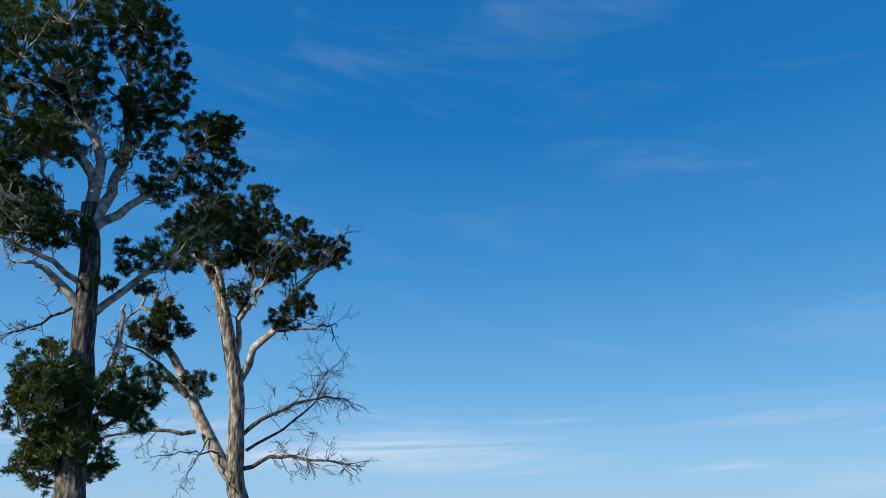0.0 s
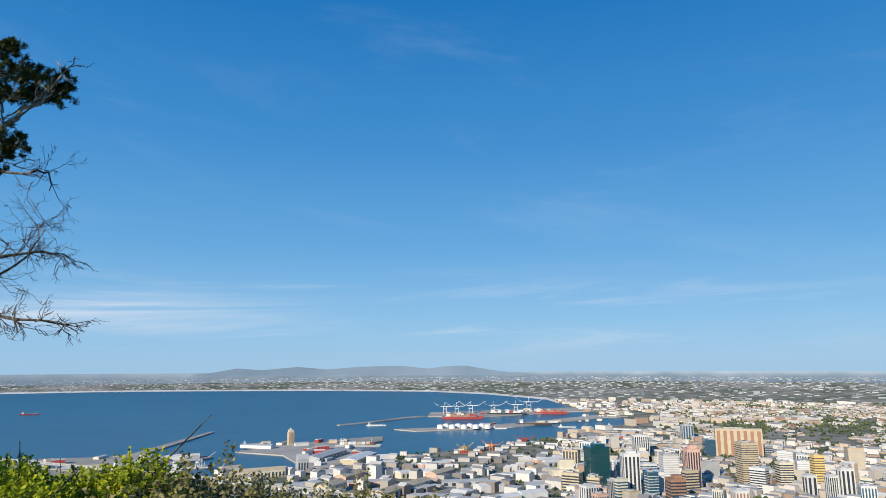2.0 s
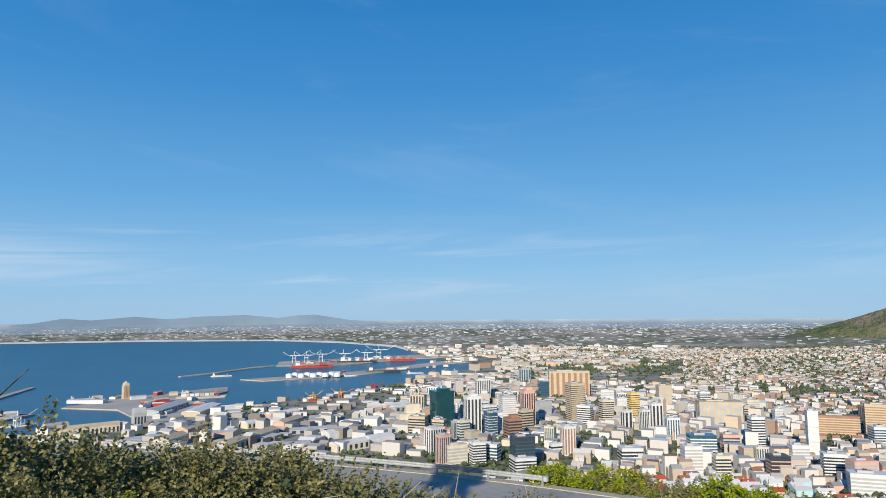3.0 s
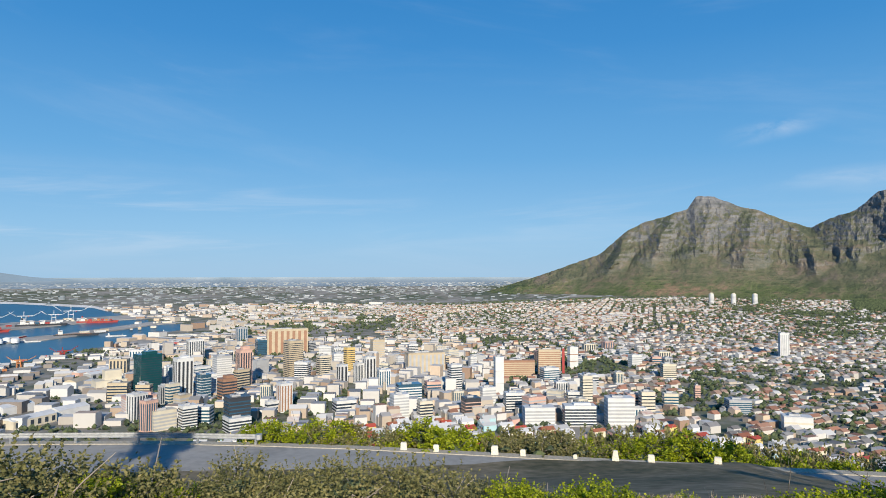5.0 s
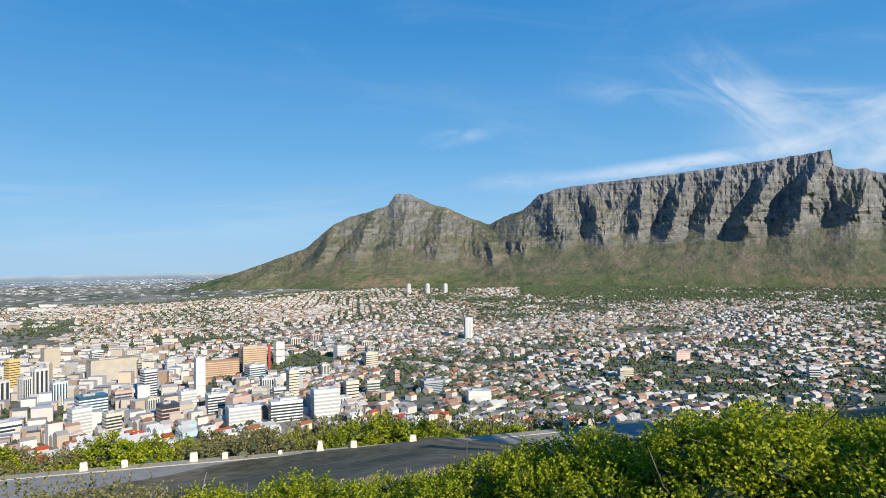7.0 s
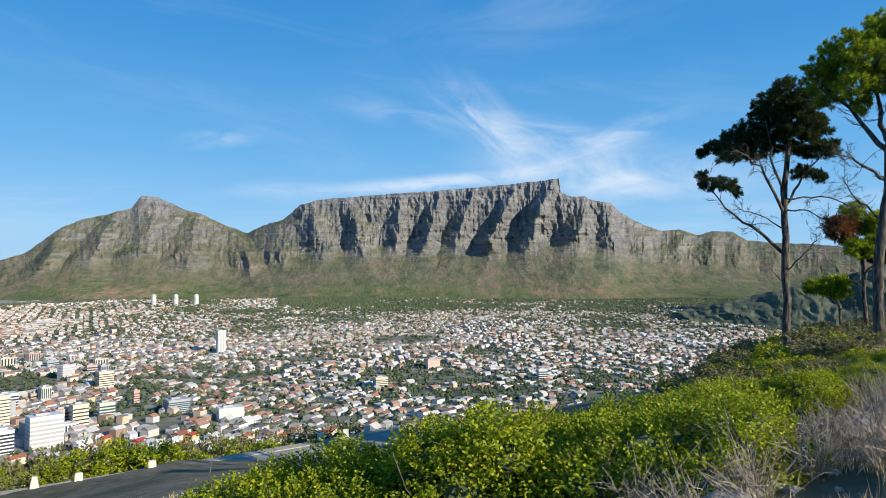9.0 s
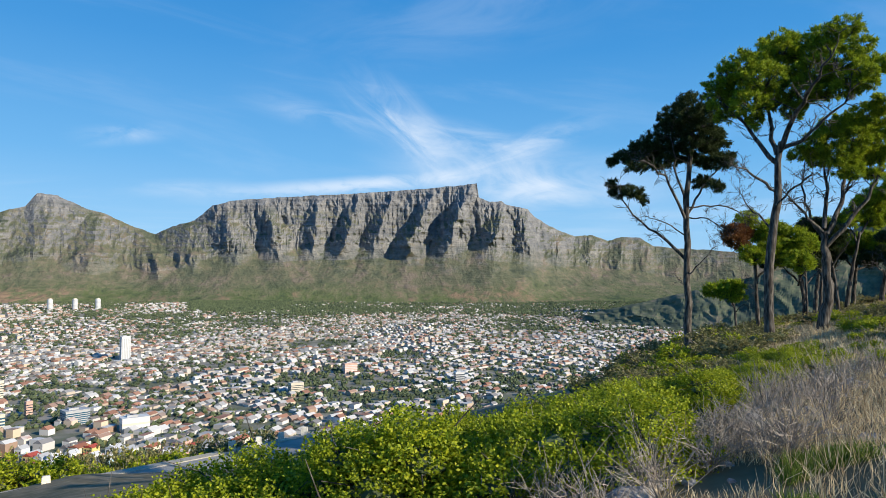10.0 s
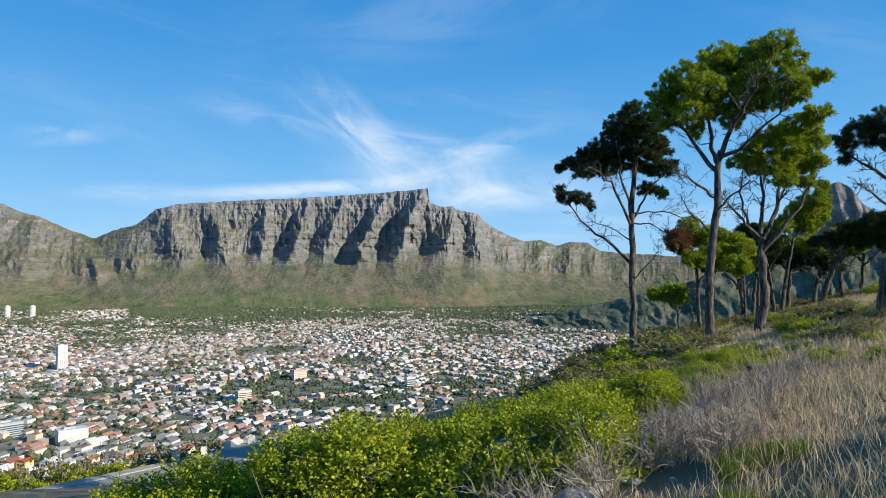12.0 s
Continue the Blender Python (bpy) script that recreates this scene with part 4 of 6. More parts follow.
tree_specks("valley_scrub", (50, 128), (80, 640), 15000, (1.0, 2.4), 33, "olive scrub and small trees on the slope below the road", 0.45)


# ---- harbour ----
def slab(name, pts, label, top=3.0, material=None):
    """A quay or mole: a straight-sided platform standing in the sea."""
    n = len(pts)
    v = [(x, y, SEA - 4) for x, y in pts] + [(x, y, SEA + top) for x, y in pts]
    f = [tuple(range(n, 2 * n))] + [(i, (i + 1) % n, n + (i + 1) % n, n + i) for i in range(n)]
    return tagged(mesh_ob(name, squash(v), f, material or M_QUAY), label, "quay", kind="structure")


slab("pavement_mole", [(-60, 1815), (5, 1800), (95, 2010), (230, 2335), (216, 2346), (80, 2045), (-10, 1850)], "long grey stone breakwater")
slab("pavement_west_quay", [(-240, 1560), (-60, 1530), (60, 1600), (170, 1700), (150, 1730), (70, 1765), (-20, 1800), (-240, 1850)], "harbour quay with sheds")
slab("pavement_pier", [(228, 1776), (350, 1870), (640, 1960), (680, 1955), (640, 1845), (500, 1730), (520, 1480), (480, 1350), (330, 1330), (324, 1660)], "broad concrete pier with warehouses")
slab("pavement_far_mole", [(667, 2395), (821, 2465), (1020, 2600), (1110, 2640), (1100, 2665), (1005, 2630), (815, 2490), (660, 2410)], "low curved outer breakwater")
slab("pavement_terminal", [(1110, 2625), (1311, 2500), (1785, 2593), (1990, 2560), (2060, 2836), (1212, 2832)], "container terminal quay")
slab("pavement_tank_pier", [(790, 2160), (832, 2060), (1189, 2051), (1726, 2250), (1850, 2240), (1850, 2380), (1778, 2370), (1302, 2180), (943, 2150)], "tanker pier with storage tanks")
slab("pavement_dock", [(560, 1440), (690, 1470), (990, 1560), (1110, 1590), (1300, 1800), (1480, 1740), (1200, 1350), (700, 1250), (520, 1330)], "repair dock quay")


def ship(az, d, length, hull, deck, label, cargo=None, turn=0.0, bridge=0.8):
    at, k = far_at(az, d, SEA)
    ob = thing("ship", label, "ship", "harbour ships", at, -az + turn, k)
    b, h = length * 0.15, length * 0.06
    bm = block(length, b, h, (0, 0, -0.5))
    for v in bm.verts:
        if v.co.x > 0:
            v.co.y *= 0.15
            v.co.x *= 1.06 if v.co.z > 0.5 else 0.96
    bmesh.ops.subdivide_edges(bm, edges=bm.edges[:], cuts=2)
    part("hull", bm, hull, ob)
    part("deck", block(length * 0.8, b * 0.8, 0.8, (-length * 0.05, 0, h - 0.4)), deck, ob)
    house = part("bridge", block(length * 0.1, b * 0.85, h * 1.6, (-length * 0.5 * bridge + length * 0.05, 0, h)), M_WHITE, ob)
    part("window_band", block(length * 0.102, b * 0.87, h * 0.2, (-length * 0.5 * bridge + length * 0.05, 0, h * 2.2)), M_PANE, house)
    part("funnel", drum(length * 0.02, length * 0.016, h * 0.9, (-length * 0.46 * bridge, 0, h * 2.4), 10), hull, ob)
    part("mast", drum(0.5, 0.3, h * 1.8, (length * 0.3, 0, h), 6), M_WHITE, ob)
    if cargo:
        rng = random.Random(int(az * 100))
        for i in range(7):
            part("cargo_box", block(length * 0.085, b * 0.8, h * rng.uniform(0.5, 1.1), (length * (-0.28 + i * 0.1), 0, h)), rng.choice(cargo), ob)
    return ob


ship(4.0, 1712, 84, M_RED, M_WHITE, "red-hulled supply ship at the quay")
ship(4.0, 1555, 92, M_WHITE, M_GREY, "white moored ship beside the quay")
ship(17.1, 1840, 120, M_GREY, M_TAN, "long cargo ship with stacked containers", [M_ORANGE, M_RED, M_GREENGLASS, M_TAN, M_WHITE])
ship(18.6, 2460, 70, M_WHITE, M_WHITE, "small white tanker on the outer mole")
ship(25.9, 2750, 165, M_RED, M_GREY, "large red container ship under the cranes", [M_RED, M_BROWN, M_WHITE, M_ORANGE])
ship(29.6, 2960, 170, M_DARK, M_GREY, "long black container ship", [M_RED, M_WHITE, M_BLUEGLASS])
ship(33.3, 3050, 150, M_RED, M_GREY, "red ship with stacked boxes", [M_RED, M_BROWN, M_ORANGE])
ship(31.9, 2470, 130, M_DARK, M_BROWN, "dark tanker with a brown deck")
ship(26.4, 1650, 90, M_RED, M_BROWN, "red rig vessel in the repair dock", [M_RED, M_BROWN, M_ORANGE])
ship(30.9, 1810, 80, M_RED, M_GREY, "red ship in dry dock")
ship(37.2, 2260, 70, M_ORANGE, M_WHITE, "orange and white tug by the wharf")
ship(39.0, 2330, 110, M_WHITE, M_GREY, "pale fishing ship at the wharf")
ship(29.0, 2330, 50, M_WHITE, M_WHITE, "small white coaster under way")
ship(34.6, 2400, 60, M_WHITE, M_GREY, "small white ship in the basin")
ship(-7.2, 3600, 80, M_RED, M_GREY, "lone red ship out on the bay")
ship(2.2, 1500, 60, M_DARK, M_GREY, "dark barge in the basin")
ship(8.6, 1950, 60, M_WHITE, M_GREY, "white vessel at the pier head")


def gantry(az, d, high, label, paint, turn=0.0):
    at, k = far_at(az, d, SEA + 3)
    ob = thing("harbour_crane", label, "crane", "quay cranes", at, -az + turn, k)
    w = high * 0.28
    for sx in (-1, 1):
        for sy in (-1, 1):
            part("leg", block(1.8, 1.8, high * 0.62, (sx * w / 2, sy * w / 2, 0)), paint, ob)
    part("portal_beam", block(w + 2, w + 2, 2.2, (0, 0, high * 0.4)), paint, ob)
    part("boom", block(high * 1.0, 2.2, 2.4, (high * 0.1, 0, high * 0.62)), paint, ob)
    for sx, l in ((-0.5, 0.6), (0.62, 0.72)):
        bm = block(1.2, 1.2, high * l, (0, 0, 0))
        bmesh.ops.rotate(bm, verts=bm.verts, cent=(0, 0, 0), matrix=Matrix.Rotation(math.atan2(-sx * high, high * 0.36), 3, "Y").inverted())
        bmesh.ops.translate(bm, verts=bm.verts, vec=(high * sx + (0.0), 0, high * 0.64))
        part("stay", bm, paint, ob)
    part("mast", block(1.6, 1.6, high * 0.36, (0, 0, high * 0.64)), paint, ob)
    part("cabin", block(4, 4, 3, (high * 0.3, 0, high * 0.56)), M_RED, ob)
    return ob


for a, d, hh in ((24.4, 2990, 50), (25.4, 3000, 50), (26.6, 3010, 54), (28.5, 3050, 52), (30.4, 3120, 50), (31.5, 3170, 66)):
    gantry(a, d, hh, "tall white and red container crane", M_WHITE)
gantry(4.6, 1530, 30, "white floating crane in the basin", M_WHITE, 30)
gantry(26.0, 1660, 24, "yellow dock crane with jib", M_YELLOW, 40)
gantry(28.3, 1700, 26, "orange dock crane with jib", M_ORANGE, -20)
gantry(31.0, 1830, 28, "red dock crane with jib", M_RED, 15)
for i in range(9):
    a = 24.0 + i * 0.5
    at, k = far_at(a, 2300 + 35 * (i % 2), SEA + 3)
    ob = thing("storage_tank", "round white harbour storage tank", "tank", "tank farm", at, 0, k)
    part("shell", drum(11, 11, 12, (0, 0, 0), 20), M_TANK, ob)
    part("roof", drum(11.2, 2, 2.5, (0, 0, 12), 20), M_TANK, ob)
at, k = far_at(11.6, 1900, SEA + 3)
ob = thing("grain_tower", "tan stone harbour tower with a domed cap", "building", "", at, -11.6 + 20, k)
part("wall", block(15, 15, 34), M_TAN, ob)
part("upper_storey", block(12, 12, 6, (0, 0, 34)), M_CREAM, ob)
part("cap", drum(5, 1, 5, (0, 0, 40), 12), M_TAN, ob)
for i in range(4):
    part("window_strip", block(1.4, 15.5, 28, (-5.2 + i * 3.5, 0, 3)), M_BROWN, ob)


def hall(az, d, w, l, h, body, roof, label, turn=10.0, z=SEA + 3, bays=0):
    at, k = far_at(az, d, z)
    ob = thing("harbour_building", label, "building", "harbour buildings", at, -az + turn, k)
    part("wall", block(w, l, h), body, ob)
    bm = block(w * 1.02, l * 1.02, h * 0.3, (0, 0, h))
    for v in bm.verts:
        if v.co.z > h + 0.1:
            v.co.y *= 0.1
    part("roof", bm, roof, ob)
    for i in range(bays):
        part("window_strip", block(w / bays * 0.45, l + 0.6, h * 0.6, ((i + 0.5) / bays * w - w / 2, 0, h * 0.2)), M_PANE, ob)
    return ob


hall(9.2, 1345, 95, 22, 17, M_CREAM, M_TAN, "long cream waterfront hall with many windows", 12, bays=14)
hall(14.6, 1300, 52, 20, 16, M_WHITE, M_GREY, "white waterfront block with windows", 12, bays=8)
hall(12.6, 1370, 22, 18, 32, M_GREY, M_GREY, "tall grey waterfront tower block", 15, bays=4)
hall(14.5, 1620, 150, 40, 10, M_GREY, M_GREY, "long grey pier warehouse", 65, bays=10)
hall(17.2, 1560, 130, 40, 10, M_TAN, M_WHITE, "pale pier shed with a wide roof", 70)
hall(9.0, 1850, 90, 22, 8, M_WHITE, M_GREY, "low white quayside shed with grey roof", -30)
hall(3.4, 1690, 70, 24, 9, M_WHITE, M_WHITE, "white gabled warehouse on the quay", 5)
hall(1.2, 1560, 55, 30, 16, M_BLUEGLASS, M_GREY, "blue-grey glazed shed by the basin", 10)
hall(-0.5, 1620, 50, 26, 10, M_WHITE, M_GREY, "white harbour shed with grey roof", 20)
hall(7.0, 1465, 40, 20, 9, M_WHITE, M_TAN, "small white waterside house", 25)
for i, (a, d) in enumerate(((19.5, 1330), (21.5, 1290), (24, 1260), (26, 1180), (28, 1110), (22, 1120), (18, 1190), (30, 1250), (32, 1330), (27, 1340), (23.5, 1400), (20, 1050), (24.5, 1020), (29, 990), (16.5, 1240), (33, 1160), (31.5, 1040), (15, 1120), (12, 1180), (34, 1450), (35.5, 1560), (38, 1750), (33, 1480))):
    hall(a, d, 45 + 12 * (i % 4), 24, 8 + 3 * (i % 3), (M_WHITE, M_CREAM, M_PINK, M_GREY)[i % 4], (M_GREY, M_WHITE, M_TAN)[i % 3], "low waterfront shed with a pitched roof", 10 + 25 * (i % 3), float(city_z(a, d)), 6 if i % 2 else 0)
rngq = random.Random(8)
for cx, cy, rx, ry, n in ((-120, 1690, 110, 110, 12), (60, 1700, 60, 45, 6), (430, 1560, 90, 170, 16), (420, 1850, 120, 35, 7), (880, 1440, 300, 60, 14), (1250, 1650, 120, 90, 8), (1600, 2700, 350, 80, 16), (1300, 2130, 350, 35, 8), (1750, 2300, 70, 40, 4)):
    for _ in range(n):
        x, y = cx + rngq.uniform(-rx, rx), cy + rngq.uniform(-ry, ry)
        hall(math.degrees(math.atan2(x, y)), math.hypot(x, y), rngq.uniform(14, 40), rngq.uniform(9, 18), rngq.uniform(4, 9), rngq.choice((M_WHITE, M_CREAM, M_GREY, M_TAN, M_RED, M_WHITE)), rngq.choice((M_GREY, M_WHITE, M_TAN)), "small quayside shed with a low roof", rngq.choice((0, 20, 60, 90)), SEA + 3.0)
at, k = far_at(34.3, 1640, SEA + 3)
ob = thing("observation_wheel", "white observation wheel by the dock", "wheel", "", at, -34.3, k)
bm = bmesh.new()
for i in range(24):
    a0, a1 = 2 * math.pi * i / 24, 2 * math.pi * (i + 1) / 24
    vs = [bm.verts.new((r * math.cos(a), s, 20 + r * math.sin(a))) for a, r, s in ((a0, 17, 0.6), (a1, 17, 0.6), (a1, 18.2, 0.6), (a0, 18.2, 0.6), (a0, 17, -0.6), (a1, 17, -0.6), (a1, 18.2, -0.6), (a0, 18.2, -0.6))]
    for f in ((0, 1, 2, 3), (7, 6, 5, 4), (3, 2, 6, 7), (1, 0, 4, 5)):
        bm.faces.new([vs[j] for j in f])
part("rim", bm, M_WHITE, ob)
for i in range(8):
    bm = block(0.5, 0.5, 17.5)
    bmesh.ops.rotate(bm, verts=bm.verts, cent=(0, 0, 0), matrix=Matrix.Rotation(2 * math.pi * i / 8, 3, "Y"))
    bmesh.ops.translate(bm, verts=bm.verts, vec=(0, 0, 20))
    part("spoke", bm, M_WHITE, ob)
for sx in (-1, 1):
    bm = block(1.2, 1.2, 22)
    bmesh.ops.rotate(bm, verts=bm.verts, cent=(0, 0, 0), matrix=Matrix.Rotation(-0.35 * sx, 3, "Y"))
    bmesh.ops.translate(bm, verts=bm.verts, vec=(7.5 * sx, 0, 0))
    part("leg", bm, M_WHITE, ob)


# ---- roadside ----
def rail_points(y0, y1, n):
    yy = np.linspace(y0, y1, n)
    return np.stack([road_edge(yy) - 0.15, yy], 1)


rail = thing("guard_rail", "galvanised steel crash barrier along the road's edge", "guard rail")
rp = rail_points(31.5, 175, 120)
profile = [(-0.02, 0.42), (0.06, 0.48), (0.06, 0.54), (-0.02, 0.59), (0.06, 0.64), (0.06, 0.70), (-0.02, 0.76)]
rv, rf = [], []
for off in (0.0, 0.02):
    for x, y in rp:
        rv += [(x + px + off, y + 0.4 * px, ROAD_Z + 0.1 + pz) for px, pz in profile]
m_ = len(profile)
for o in (0, len(rp) * m_):
    rf += [(o + i * m_ + j, o + i * m_ + j + 1, o + (i + 1) * m_ + j + 1, o + (i + 1) * m_ + j) for i in range(len(rp) - 1) for j in range(m_ - 1)]
mesh_ob("beam", rv, rf, M_STEEL, rail)
post = block(0.12, 0.16, 0.85, (0, 0, 0), 0.01).copy()
pm = bpy.data.meshes.new("post")
post.to_mesh(pm)
pm.materials.append(M_STEEL)
for x, y in rail_points(31.8, 170, 40):
    p = new("post", pm)
    p.parent = rail
    p.location = (x + 0.18, y, ROAD_Z - 0.05)
bm = drum(0.22, 0.22, 0.34, (0, 0, 0), 14)
bmesh.ops.translate(bm, verts=bm.verts, vec=(float(rp[0][0]), float(rp[0][1]), ROAD_Z + 0.52))
part("end_cap", bm, M_STEEL, rail)


def marker(az, round_top=False, big=1.0):
    yy = np.linspace(60, -60, 4000)
    xx = road_edge(yy) + 0.2
    i = int(np.argmin(np.abs(np.degrees(np.arctan2(xx, yy)) - az)))
    ob = thing("marker_stone", "whitewashed concrete marker stone at the road's edge", "marker stone", "road markers", (float(xx[i]), float(yy[i]), ROAD_Z + 0.05), -az + (i % 7) * 2 - 6)
    bm = block(0.42 * big, 0.28 * big, 0.55 * big, (0, 0, 0), 0.03, 0.88)
    if round_top:
        for v in bm.verts:
            if v.co.z > 0.4:
                v.co.x *= 0.6
                v.co.z += 0.1
    part("stone", bm, M_CONCRETE, ob)
    part("footing", block(0.6 * big, 0.45 * big, 0.1, (0, 0, -0.06)), M_KERB, ob)


for a, rt, bg in ((57.6, 0, 1.0), (60.4, 0, 0.9), (65.4, 0, 1.1), (67.8, 0, 0.85), (72.2, 0, 0.6), (75.5, 1, 1.1), (78.3, 0, 1.0), (83.4, 0, 1.1), (96.5, 0, 1.2), (98.6, 0, 1.1), (100.4, 0, 1.1), (102.3, 0, 1.2)):
    marker(a, rt, bg)


# ---- plants: helpers ----
RNG = np.random.default_rng(77)


def aim(az, el, d):
    a = math.radians(az)
    return np.array([math.sin(a) * d, math.cos(a) * d, math.tan(math.radians(el)) * d])


def tube(points, radii, seg, V, F):
    """Add a round tapering limb along points to the lists V and F."""
    pts = np.asarray(points, float)
    tang = np.gradient(pts, axis=0)
    tang /= np.linalg.norm(tang, axis=1)[:, None] + 1e-9
    start = len(V)
    ref = np.array([0.31, 0.17, 0.93])
    for p, t, r in zip(pts, tang, radii):
        a = np.cross(t, ref)
        a /= np.linalg.norm(a) + 1e-9
        b = np.cross(t, a)
        for k in range(seg):
            w = 2 * math.pi * k / seg
            V.append(tuple(p + r * (math.cos(w) * a + math.sin(w) * b)))
    for i in range(len(pts) - 1):
        for k in range(seg):
            o = start + i * seg
            F.append((o + k, o + (k + 1) % seg, o + seg + (k + 1) % seg, o + seg + k))
    F.append(tuple(start + (len(pts) - 1) * seg + k for k in range(seg)))


def curve_through(pts, n):
    """Points at even steps along a smooth line through pts."""
    pts = np.asarray(pts, float)
    if len(pts) == 2:
        return pts[0] + (pts[1] - pts[0]) * np.linspace(0, 1, n)[:, None]
    ext = np.concatenate([[2 * pts[0] - pts[1]], pts, [2 * pts[-1] - pts[-2]]])
    out = []
    for s in np.linspace(0, len(pts) - 1 - 1e-6, n):
        i, f = int(s), s - int(s)
        p0, p1, p2, p3 = ext[i:i + 4]
        out.append(0.5 * (2 * p1 + (p2 - p0) * f + (2 * p0 - 5 * p1 + 4 * p2 - p3) * f * f + (3 * p1 - p0 - 3 * p2 + p3) * f ** 3))
    return np.array(out)


def blades(centres, along, length, width, bend=0.0):
    """Slim four-cornered leaves from centres along given directions."""
    n = len(centres)
    along = along / (np.linalg.norm(along, axis=1)[:, None] + 1e-9)
    side = np.cross(along, RNG.normal(size=(n, 3)))
    side /= np.linalg.norm(side, axis=1)[:, None] + 1e-9
    length, width = np.broadcast_to(length, n)[:, None], np.broadcast_to(width, n)[:, None]
    mid = centres + along * length * 0.5
    v = np.stack([centres, mid + side * width / 2, centres + along * length + bend * np.cross(side, along) * length, mid - side * width / 2], 1).reshape(-1, 3)
    return v, (np.arange(n) * 4)[:, None] + np.arange(4)[None]


class Pine:
    """A pine: a tapering trunk, limbs with twigs, and a crown of spiky needle sprays."""

    def __init__(self, d, trunk, r, label, needles):
        self.d, self.r, self.needles = d, r, needles
        self.ob = thing("pine_tree", label, "tree", "hillside pines")
        pts = [aim(a, e, d) for a, e in trunk]
        foot = pts[0].copy()
        foot[2] = float(ground_z(foot[0], foot[1])) - 0.3
        if foot[2] < pts[0][2] - 0.4:
            pts = [foot] + pts
        line = curve_through(pts, 16)
        line[2:-1] += RNG.normal(0, r * 0.10, (13, 3)) * np.array([1, 1, 0.2])
        V, F = [], []
        r = r if d < 16 else r * 0.74
        rad = r * np.interp(np.linspace(0, 1, 16), [0, 0.1, 1], [1.35, 1.0, 0.5])
        tube(line, rad * (1 + RNG.normal(0, 0.05, 16)), 12, V, F)
        mesh_ob("trunk", V, F, M_BARK_SHADED if d > 16 else M_BARK_PALE if "half bare" in label else M_BARK, self.ob, smooth=True)
        self.leafV, self.leafF, self.nleaf = [], [], 0
        self.limb_bark = M_LIMB if d < 16 else M_BARK_SHADED

    def limb(self, pts, r, twigs, bare=0):
        n = len(pts)
        depth = RNG.normal(0, 0.05) * self.d
        line = curve_through([aim(a, e, self.d + depth * (i / (n - 1)) ** 1.3) for i, (a, e) in enumerate(pts)], 11)
        size = np.linalg.norm(line[-1] - line[0])
        line[1:] += RNG.normal(0, 0.012 * size, (10, 3))
        V, F = [], []
        tube(line, np.linspace(r, r * 0.28, 11), 8, V, F)
        for _ in range(int(twigs * (3.5 if bare else 2.4))):
            i = int(RNG.integers(3, 11))
            go = (line[i] - line[i - 2])
            go = go / (np.linalg.norm(go) + 1e-9) * 0.9 + RNG.normal(0, 0.75, 3)
            go /= np.linalg.norm(go)
            self.twig(line[i], go, size * (RNG.uniform(0.10, 0.27) if bare else RNG.uniform(0.10, 0.24)), r * 0.22, V, F, bare, 2)
        # Thin bare limbs take the darker trunk bark to read as backlit.
        mesh_ob("limb", V, F, (M_BARK if bare and r < 0.052 else self.limb_bark), self.ob, smooth=True)
        if not bare and self.d < 16:
            for i in (5, 7, 9, 10):
                q = line[i] + RNG.normal(0, 0.28, 3)
                h = math.hypot(q[0], q[1])
                self.tuft(math.degrees(math.atan2(q[0], q[1])), math.degrees(math.atan2(q[2], h)), RNG.uniform(0.28, 0.45))

    def twig(self, p, go, length, r, V, F, bare, level):
        end = p + go * length
        mid = (p + end) / 2 + RNG.normal(0, length * 0.08, 3) + np.array([0, 0, -0.06 * length if bare else 0.05 * length])
        r = max(r, 0.004)
        tube([p, mid, end], [r, r * 0.7, r * 0.35], 4, V, F)
        if level:
            for _ in range(3):
                k = RNG.uniform(0.3, 1.0)
                q = p + (end - p) * k
                g2 = go + RNG.normal(0, 0.65, 3)
                self.twig(q, g2 / np.linalg.norm(g2), length * RNG.uniform(0.35, 0.6), r * 0.6, V, F, bare, level - 1)

    def spray(self, centres, out, size, count):
        n = len(centres) * count
        c = np.repeat(centres, count, 0)
        o = np.repeat(out, count, 0) * 0.7 + RNG.normal(0, 0.75, (n, 3))
        v, f = blades(c + RNG.normal(0, size * 0.28, (n, 3)), o, RNG.uniform(0.6, 1.15, n) * size, size * 0.20, 0.1)
        self.leafV.append(v)
        self.leafF.append(f + self.nleaf)
        self.nleaf += len(v)

    def tuft(self, az, el, r):
        r = r * (1.2 if r > 0.26 else 1.0)
        c = aim(az, el, self.d + RNG.uniform(-1.2, 1.2) * r)
        lumps = int(np.clip((82 if self.d < 16 else 74) * (r / 0.6) ** 1.6, 14, 160))
        p = RNG.normal(size=(lumps, 3))
        p /= np.linalg.norm(p, axis=1)[:, None]
        p *= RNG.uniform(0.25, 1.05, (lumps, 1)) ** 0.6
        place = c + p * np.array([1.05, 1.05, 0.72]) * r
        self.spray(place, p + np.array([0, 0, 0.4]), 0.0042 * self.d + 0.026, 66)
        V, F = [], []
        for q in place[:max(5, lumps // 5)]:
            s = c + (q - c) * 0.1 + np.array([0, 0, -r * 0.5])
            tube([s, (s + q) / 2 + RNG.normal(0, 0.06 * r, 3), q], [0.02, 0.013, 0.006], 4, V, F)
        mesh_ob("branchlet", V, F, self.limb_bark, self.ob)

    def finish(self, name="crown", needles=None):
        mesh_ob(name, np.concatenate(self.leafV), np.concatenate(self.leafF), needles or self.needles, self.ob)
        self.leafV, self.leafF, self.nleaf = [], [], 0


